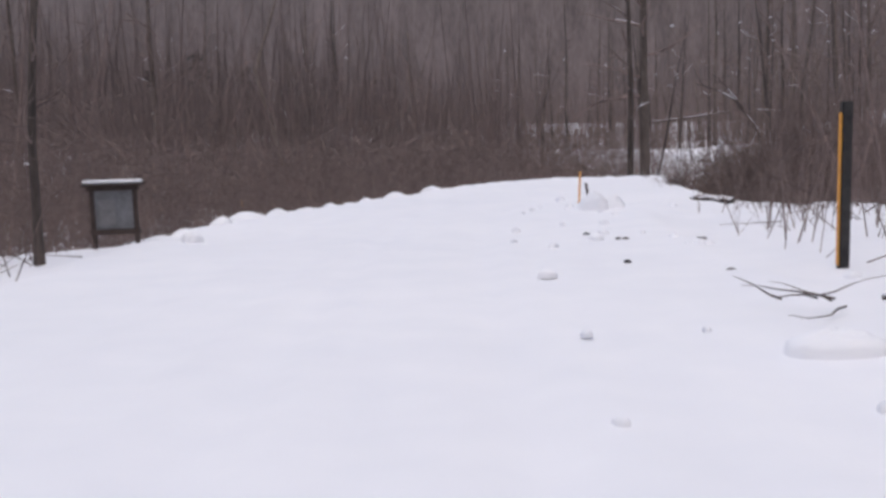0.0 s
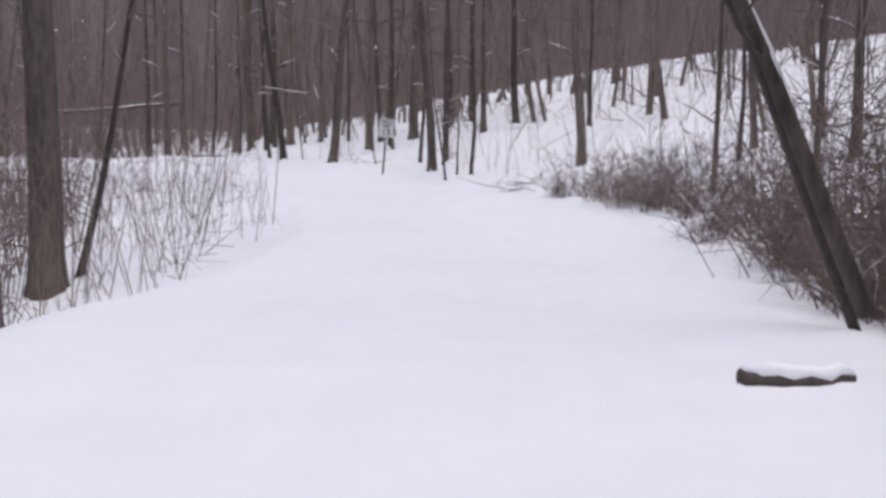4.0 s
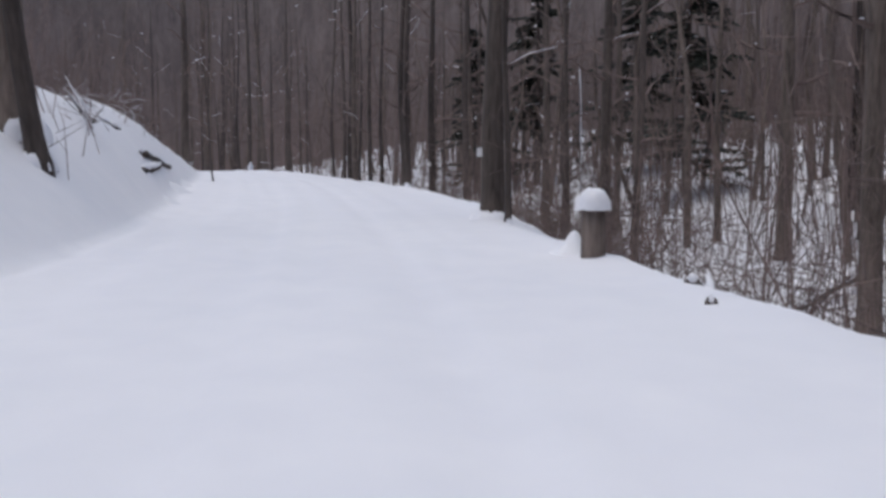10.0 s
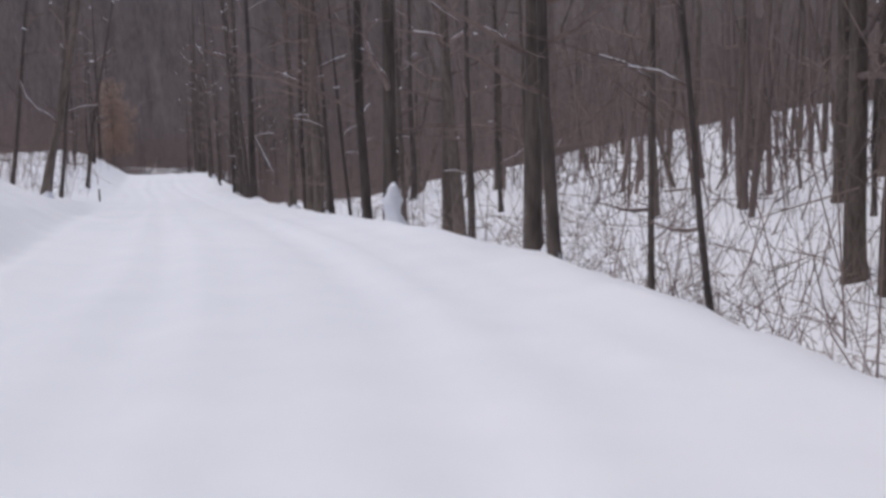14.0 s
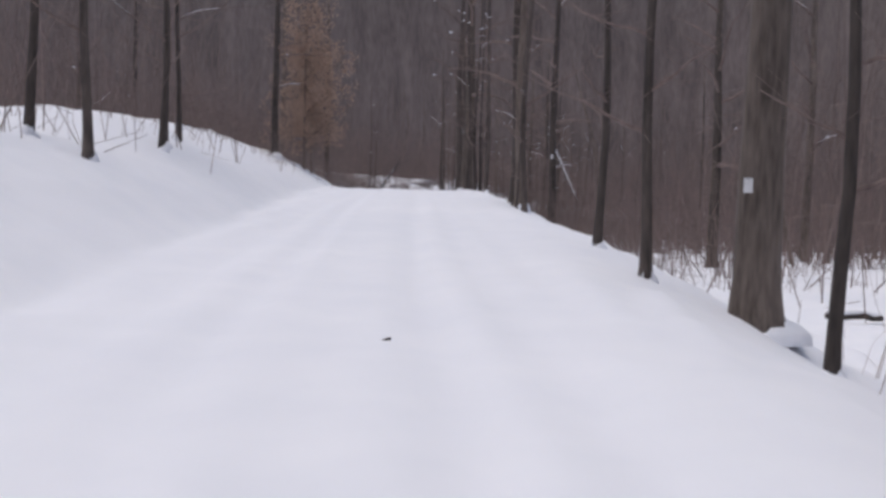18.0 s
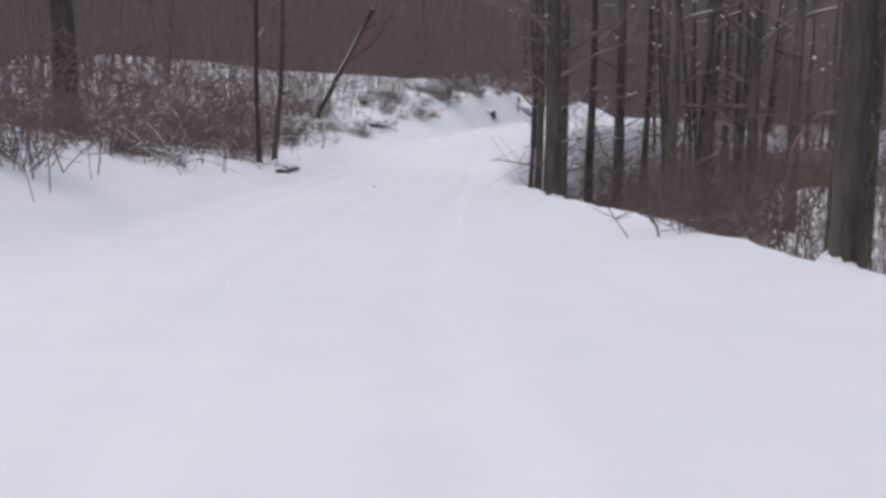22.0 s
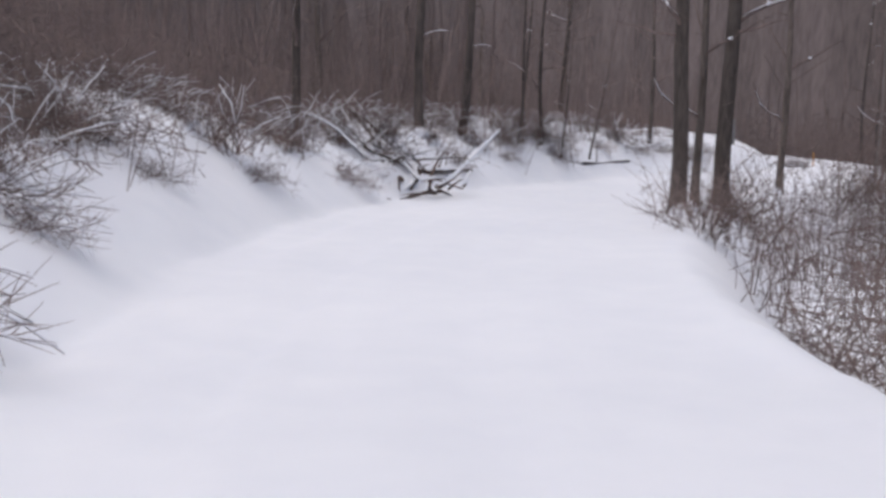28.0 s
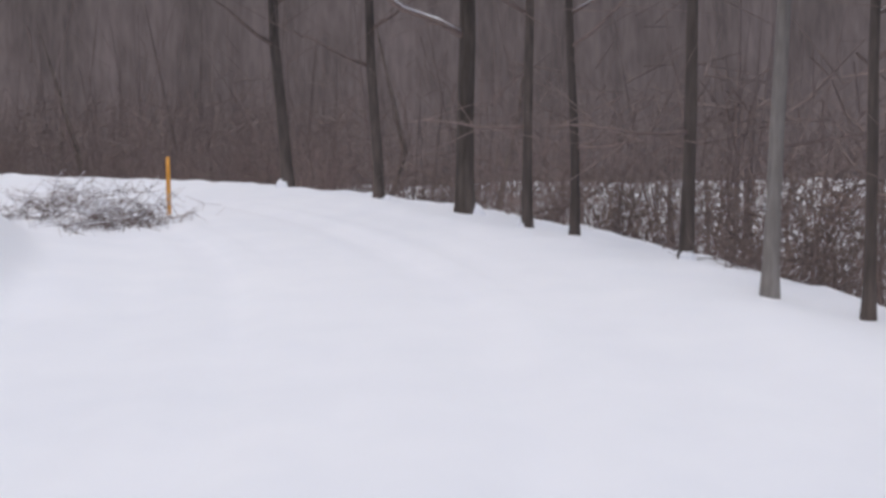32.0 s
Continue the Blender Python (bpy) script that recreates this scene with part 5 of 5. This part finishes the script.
def make_hemlock(seed, tall):
    rnd = random.Random(seed)
    ob = new("hemlock_tree")
    part("trunk", Build().tube([(0, 0, -0.5), (0, 0, 0.1), (0.04, 0, tall * 0.5), (0, 0, tall)], [0.26, 0.2, 0.12, 0.02], 9).mesh("trunk", DARK_BARK), ob)
    green, white, wood = Build(), Build(), Build()
    for k in range(64):
        h = 1.0 + (tall - 1.4) * (k + rnd.random()) / 64
        reach = (0.5 + 2.9 * (1 - h / tall) ** 0.7) * rnd.uniform(0.45, 1.15)
        w = rnd.uniform(0, 6.283)
        line = limb_line(rnd, (0, 0, h), (math.cos(w), math.sin(w), 0.05), reach, 6, 0.35, 0.16)
        wood.tube(line, [0.022 * (1 - 0.15 * i) for i in range(7)], 4, False)
        for i in range(1, 7):
            for _ in range(13):
                side = Vector((-math.sin(w), math.cos(w), 0)) * rnd.choice((-1, 1))
                c = line[i] + (line[i] - line[i - 1]) * rnd.uniform(-0.5, 0.5)
                tip = c + (side * rnd.uniform(0.25, 0.6) + Vector((math.cos(w), math.sin(w), 0)) * rnd.uniform(0.05, 0.35) + Vector((0, 0, rnd.uniform(-0.3, 0.02)))) * (1.1 - 0.08 * i)
                mid, wide = c.lerp(tip, 0.5), Vector((math.cos(w), math.sin(w), rnd.uniform(-0.5, 0.5))) * 0.085
                n0 = len(green.v)
                green.v += [c, mid + wide, tip, mid - wide]
                green.f.append((n0, n0 + 1, n0 + 2, n0 + 3))
            if rnd.random() < 0.07:
                white.mound(line[i] + Vector((0, 0, 0.01)), (0.2 * rnd.uniform(0.4, 1.2), 0.12 * rnd.uniform(0.6, 1.4), 0.045), rnd.random(), 3, 8)
    tagged(part("bough_wood", wood.mesh("bough_wood", DARK_BARK), ob), kind="stuff")
    tagged(part("needles", green.mesh("needles", NEEDLE, False), ob, "drooping dark green needle sprays"), kind="stuff")
    tagged(part("snow_cover", white.mesh("snow_cover", CLINGING_SNOW), ob, "pads of snow on the boughs"), kind="stuff")
    return ob


HEMLOCK = set_down(make_hemlock(7, 11.0), *beside(15.6, 18.0), "dark evergreen hemlock with snow on its boughs", "evergreen tree")
for t_, d_, s_, w_ in ((13.9, 19.0, 1.2, 3.3), (14.6, 22.0, 1.35, 4.0), (15.2, 20.0, 1.2, 0.4)):
    x_, y_ = beside(t_, d_)
    set_down(copy_thing(HEMLOCK, Matrix()), x_, y_, "dark evergreen hemlock with snow on its boughs", "evergreen tree", w_, s_)


# -- bits of bark and twig lying on the road --
for k_, p_ in enumerate(((-227.80, 192.04, -4.50), (-22.80, 122.82, -1.41), (-124.33, 144.39, 0.39), (-169.02, 153.23, -0.93), (6.50, 109.04, -2.10), (-56.84, 132.24, -1.03), (-234.31, 216.53, -5.02), (-222.36, 190.69, -4.36), (-92.17, 140.44, -0.47), (0.15, 29.39, -2.09))):
    bit_ = Build().tube(limb_line(random.Random(k_), (0, 0, 0.0), (math.cos(k_ * 2.1), math.sin(k_ * 2.1), 0.06), 0.09, 4, 0, 0.35), [0.011, 0.01, 0.008, 0.006, 0.003], 6)
    tagged(new("twig_bit", bit_.mesh("twig_bit", DARK_BARK)), "short dark piece of twig lying on the snow", "twig", "twigs on the road").location = p_


# ---- the wood behind: random trees that keep clear of the road and of the placed ones ----
# share of brush that stands along the road: seconds, left, right
BRUSH = [(-6, 0.8, 0.9), (1.0, 0.9, 0.9), (2.0, 1.0, 1.0), (4.7, 1.0, 0.9), (5.6, 1.0, 0.22), (7.6, 0.8, 0.2), (8.4, 0.6, 0.6), (10, 0.6, 1.0), (12.5, 0.6, 1.0),
         (13.5, 0.7, 0.45), (15, 0.8, 0.4), (16.5, 0.6, 0.15), (18.8, 0.6, 0.12), (19.5, 0.8, 0.15), (20.2, 0.9, 1.0), (27, 1.0, 1.0), (28, 0.7, 0.9), (31, 0.6, 1.0), (40, 1.0, 1.0)]


def wood_spots(count, lo_off, hi_off, gap, seed, taken, thinned=False):
    rnd = random.Random(seed)
    got = []
    cells = {}
    for x, y in taken:
        cells.setdefault((int(x // gap), int(y // gap)), []).append((x, y))
    tries = 0
    while len(got) < count and tries < count * 12:
        tries += 1
        i = rnd.randrange(len(LINE_T))
        d = rnd.choice((-1, 1)) * (lo_off + (hi_off - lo_off) * rnd.random() ** 1.2)
        x, y = LINE_XY[i, 0] + d * LINE_WAY[i, 1] + rnd.uniform(-2, 2), LINE_XY[i, 1] - d * LINE_WAY[i, 0] + rnd.uniform(-2, 2)
        off = np.hypot(LINE_XY[:, 0] - x, LINE_XY[:, 1] - y)
        if off.min() < lo_off * 0.97:
            continue
        k = off.argmin()
        if off[k] < (LEFT_KEYS if d < 0 else RIGHT_KEYS)[k] + 0.9:
            continue
        if thinned:
            t = LINE_T[k]
            if rnd.random() > np.interp(t, [b[0] for b in BRUSH], [b[1 if d < 0 else 2] for b in BRUSH]):
                continue
        c = (int(x // gap), int(y // gap))
        if any(math.hypot(x - p, y - q) < gap for a in (-1, 0, 1) for b in (-1, 0, 1) for p, q in cells.get((c[0] + a, c[1] + b), ())):
            continue
        cells.setdefault(c, []).append((x, y))
        got.append((x, y))
    return got


rnd_ = random.Random(5)
for x_, y_ in wood_spots(45, 12.0, 34.0, 2.6, 11, PLACED):
    k_ = rnd_.choice((0, 0, 1, 1, 2, 3, 3, 4, 4, 5, 6, 6))
    plant(k_, x_, y_, KINDS[k_][1] * rnd_.uniform(0.75, 1.3), rnd_.uniform(0, 0.07), rnd_.uniform(0, 6.28))


def slope_trees(count, t0, t1, lo, hi, gap, seed, kinds):
    """Trees scattered over a slope on the right of a stretch of the road."""
    rnd = random.Random(seed)
    got = list(PLACED)
    for _ in range(count * 8):
        x, y = beside(rnd.uniform(t0, t1), rnd.uniform(lo, hi))
        off = np.hypot(LINE_XY[:, 0] - x, LINE_XY[:, 1] - y).min()
        if count and off > lo * 0.97 and all(math.hypot(x - p, y - q) > gap for p, q in got):
            k = rnd.choice(kinds)
            plant(k, x, y, KINDS[k][1] * rnd.uniform(0.8, 1.25), rnd.uniform(0, 0.09), rnd.uniform(0, 6.28))
            got.append((x, y))
            count -= 1


slope_trees(30, 4.8, 8.6, 8.0, 18.0, 1.6, 71, (0, 1, 3, 4, 6))
slope_trees(14, 12.6, 15.6, 9.0, 20.0, 2.0, 72, (0, 1, 4, 6))
slope_trees(10, 16.8, 19.0, 9.0, 20.0, 2.0, 73, (0, 1, 4, 6))
slope_trees(26, 24.9, 27.6, 3.6, 8.0, 1.0, 74, (3, 3, 4, 6))


def raw_mesh(name, v, f, mat):
    me = bpy.data.meshes.new(name)
    me.vertices.add(len(v))
    me.vertices.foreach_set("co", v.ravel())
    me.loops.add(f.size)
    me.loops.foreach_set("vertex_index", f.ravel().astype(np.int32))
    me.polygons.add(len(f))
    me.polygons.foreach_set("loop_start", np.arange(0, f.size, 4, dtype=np.int32))
    me.polygons.foreach_set("use_smooth", np.ones(len(f), bool))
    me.materials.append(mat)
    me.update(calc_edges=True)
    return me


def strands(name, spots, mat, label, category, low, high, thin, each, spread, seed, sides=3, straight=False):
    """Countless thin stems in one mesh: every spot sends up a tuft of tapering, bent stems."""
    rng = np.random.default_rng(seed)
    spots = np.repeat(np.asarray(spots), each, 0)
    n = len(spots)
    x, y = spots[:, 0] + rng.uniform(-0.6, 0.6, n) * spread, spots[:, 1] + rng.uniform(-0.6, 0.6, n) * spread
    z = land(x, y)[0] - 0.05
    h = rng.uniform(low, high, n) * rng.uniform(0.5, 1, n)
    w = rng.uniform(0, 2 * np.pi, n)
    out = rng.uniform(0.02, 0.5, n) * h * min(spread, 1.2)
    r = thin * rng.uniform(0.6, 1.5, n) * (0.4 + 0.6 * h / high)
    levels = ((0.0, 1.0, 0.0), (0.55, 0.7, 0.45), (1.0, 0.12, 1.2))
    if straight:
        levels = (levels[0], levels[2])
    rings = []
    bend = rng.uniform(-0.15, 0.15, (n, 2)) * h[:, None]
    for q, fat, lean_ in levels:
        cx = x + np.cos(w) * out * lean_ + bend[:, 0] * math.sin(q * 3.1)
        cy = y + np.sin(w) * out * lean_ + bend[:, 1] * math.sin(q * 3.1)
        cz = z + h * q
        for k in range(sides):
            a = 2 * np.pi * k / sides
            rings.append(np.stack([cx + r * fat * np.cos(a), cy + r * fat * np.sin(a), cz], 1))
    v = np.stack(rings, 1).reshape(-1, 3)
    per = len(levels) * sides
    f0 = []
    for i in range(len(levels) - 1):
        for k in range(sides):
            k2 = (k + 1) % sides
            f0.append((i * sides + k, i * sides + k2, (i + 1) * sides + k2, (i + 1) * sides + k))
    f = (np.arange(n)[:, None, None] * per + np.array(f0)[None]).reshape(-1, 4)
    return tagged(new(name, raw_mesh(name, v, f, mat)), label, category, kind="stuff")


def twig_haze(name, spots, mat, label, each, low, high, length, thick, spread, seed):
    """Countless short crossing twigs at all heights, each a thin three-sided splinter, in one mesh."""
    rng = np.random.default_rng(seed)
    spots = np.repeat(np.asarray(spots), each, 0)
    n = len(spots)
    x, y = spots[:, 0] + rng.uniform(-1, 1, n) * spread, spots[:, 1] + rng.uniform(-1, 1, n) * spread
    z = land(x, y)[0] + low + (high - low) * rng.random(n) ** 1.5
    way = rng.normal(0, 1, (n, 3)) * np.array((1, 1, 0.8)) + np.array((0, 0, 0.5))
    way /= np.linalg.norm(way, axis=1)[:, None]
    ln = length * rng.uniform(0.4, 1.3, n)[:, None]
    p = np.stack([x, y, z], 1)
    a = np.cross(way, np.array((0.3, 0.5, 0.81)))
    a /= np.linalg.norm(a, axis=1)[:, None]
    b = np.cross(way, a)
    r = thick * rng.uniform(0.5, 1.4, n)[:, None]
    rings = []
    for q, fat in ((-0.5, 1.0), (0.5, 0.35)):
        for k in range(3):
            w = 2 * math.pi * k / 3
            rings.append(p + way * ln * q + r * fat * (math.cos(w) * a + math.sin(w) * b))
    v = np.stack(rings, 1).reshape(-1, 3)
    f = (np.arange(n)[:, None, None] * 6 + np.array(((0, 1, 4, 3), (1, 2, 5, 4), (2, 0, 3, 5)))[None]).reshape(-1, 4)
    return tagged(new(name, raw_mesh(name, v, f, mat)), label, "undergrowth", kind="stuff")


def edge_spots(count, t0, t1, lo, hi, seed):
    """Spots beside a stretch of the road, between two distances to its right (negative: left)."""
    rnd = random.Random(seed)
    got = []
    while len(got) < count:
        x, y = beside(rnd.uniform(t0, t1), rnd.uniform(lo, hi))
        off = np.hypot(LINE_XY[:, 0] - x, LINE_XY[:, 1] - y)
        k = off.argmin()
        if off[k] > max(min(abs(lo), abs(hi)) * 0.96, (LEFT_KEYS if lo < 0 else RIGHT_KEYS)[k] + 1.0):
            got.append((x + rnd.uniform(-0.3, 0.3), y + rnd.uniform(-0.3, 0.3)))
    return got


strands("undergrowth", wood_spots(9000, 4.2, 19.0, 0.25, 21, [], True), TWIG, "tangled bare brown undergrowth and saplings", "undergrowth", 0.7, 4.5, 0.011, 3, 1.0, 1)
strands("sapling_thicket", wood_spots(5500, 8.0, 34.0, 0.4, 24, [], True), TWIG, "thicket of thin bare saplings in snow", "thicket", 3.0, 11.0, 0.026, 2, 0.8, 4)
strands("far_woods", wood_spots(7600, 18.0, 80.0, 0.6, 22, []), FAR_TWIG, "dense bare grey-brown woods on the hillside", "woods", 8.0, 18.0, 0.12, 1, 0.4, 2, straight=True)
strands("slope_woods", edge_spots(190, 4.6, 8.8, 14.0, 46.0, 81) + edge_spots(60, 12.6, 15.6, 14.0, 40.0, 82) + edge_spots(40, 16.6, 19.2, 14.0, 36.0, 83) + wood_spots(70, 14.0, 36.0, 1.5, 84, []), BARK, "grey-brown bare trunks on the snowy slope", "woods", 9.0, 17.0, 0.17, 1, 0.4, 85, sides=7)
strands("far_twigs", wood_spots(7500, 17.0, 75.0, 0.5, 23, []), FAR_TWIG, "haze of fine bare twigs in the far woods", "woods", 3.0, 14.0, 0.034, 4, 1.2, 3, straight=True)
twig_haze("brushwood", wood_spots(9000, 4.0, 22.0, 0.25, 31, [], True), TWIG, "fine tangled brown twigs of leafless shrubs", 8, 0.1, 4.2, 0.85, 0.0075, 0.45, 6)
twig_haze("brushwood", wood_spots(9000, 13.0, 70.0, 0.4, 32, []), FAR_TWIG, "brown haze of twigs between the far trunks", 5, 0.1, 8.0, 2.6, 0.024, 0.9, 7)
twig_haze("brushwood", edge_spots(1700, 1.2, 5.0, -6.0, -15.0, 41) + edge_spots(900, 3.2, 5.2, 3.6, 9.0, 42) + edge_spots(2100, 20.0, 28.4, 2.3, 10.0, 43) + edge_spots(1700, 31.3, 37.5, 4.0, 18.0, 44) + edge_spots(700, 9.0, 13.5, 4.2, 9.0, 45) + edge_spots(500, 20.0, 26.0, -6.0, -11.0, 46),
          TWIG, "dense low tangle of brown brush along the verge", 8, 0.0, 2.4, 0.9, 0.010, 0.4, 8)
twig_haze("brushwood", edge_spots(650, 22.9, 24.7, -4.6, -9.5, 61) + edge_spots(700, 24.8, 27.6, 3.4, 8.0, 64) + edge_spots(1300, 27.0, 29.3, -4.5, -13.0, 62) + edge_spots(1300, 27.2, 29.4, 3.9, 12.0, 63) + edge_spots(500, 28.6, 30.0, -5.2, -11.0, 66) + edge_spots(320, 14.8, 16.8, 4.5, 12.0, 65) + edge_spots(1200, 12.4, 13.9, 4.6, 9.5, 67) + edge_spots(700, 31.2, 33.0, 4.4, 9.0, 68), TWIG, "tangled brown brush on the snowy bank", 7, 0.0, 1.9, 0.8, 0.009, 0.4, 10)
twig_haze("brushwood", edge_spots(1300, 31.5, 37.8, 12.0, 60.0, 51) + edge_spots(900, 0.0, 6.0, 12.0, 50.0, 52) + edge_spots(900, 0.0, 5.0, -12.0, -45.0, 53) + edge_spots(1700, 3.6, 9.0, -9.0, -50.0, 54) + edge_spots(800, 4.6, 9.6, 44.0, 66.0, 55) + edge_spots(1600, 11.5, 15.5, 28.0, 60.0, 56), FAR_TWIG, "low brown thicket among the far trees", 7, 0.0, 3.6, 2.2, 0.028, 1.2, 9)


twig_haze("brushwood", edge_spots(1700, 31.6, 36.5, 13.0, 50.0, 57), FAR_TWIG, "tall brown thicket below the road", 6, 0.0, 9.0, 2.4, 0.028, 1.2, 11)
strands("bank_stems", edge_spots(70, 24.9, 26.8, -3.6, -8.0, 91) + edge_spots(40, 28.8, 31.4, -3.6, -8.0, 92), TWIG, "bare grey stems leaning out of the snowy bank", "thicket", 0.9, 2.3, 0.018, 2, 1.0, 93, sides=5)


def build_backdrop():
    """A wooded ridge that closes the distance all round."""
    c = LINE_XY.mean(0)
    lo, hi = LINE_XY.min(0) - 88, LINE_XY.max(0) + 88
    v, f, n = [], [], 420
    rx, ry = (hi[0] - lo[0]) / 2, (hi[1] - lo[1]) / 2
    cx, cy = (hi + lo) / 2
    for i in range(n):
        a = 2 * math.pi * i / n
        e = 2 / 5
        x = cx + rx * math.copysign(abs(math.cos(a)) ** e, math.cos(a))
        y = cy + ry * math.copysign(abs(math.sin(a)) ** e, math.sin(a))
        g = height(x, y)
        top = g + 96 + 3 * math.sin(i * 0.31) + 2 * math.sin(i * 1.13) + 1.5 * math.sin(i * 2.9)
        v += [(x, y, g - 3), (x + (x - cx) * 0.06, y + (y - cy) * 0.06, top)]
        j = (i + 1) % n
        f.append((2 * i, 2 * j, 2 * j + 1, 2 * i + 1))
    return tagged(new("backdrop", mesh_of("backdrop", v, f, BACKDROP)), "distant grey-brown wooded ridge", "backdrop", kind="structure")


build_backdrop()
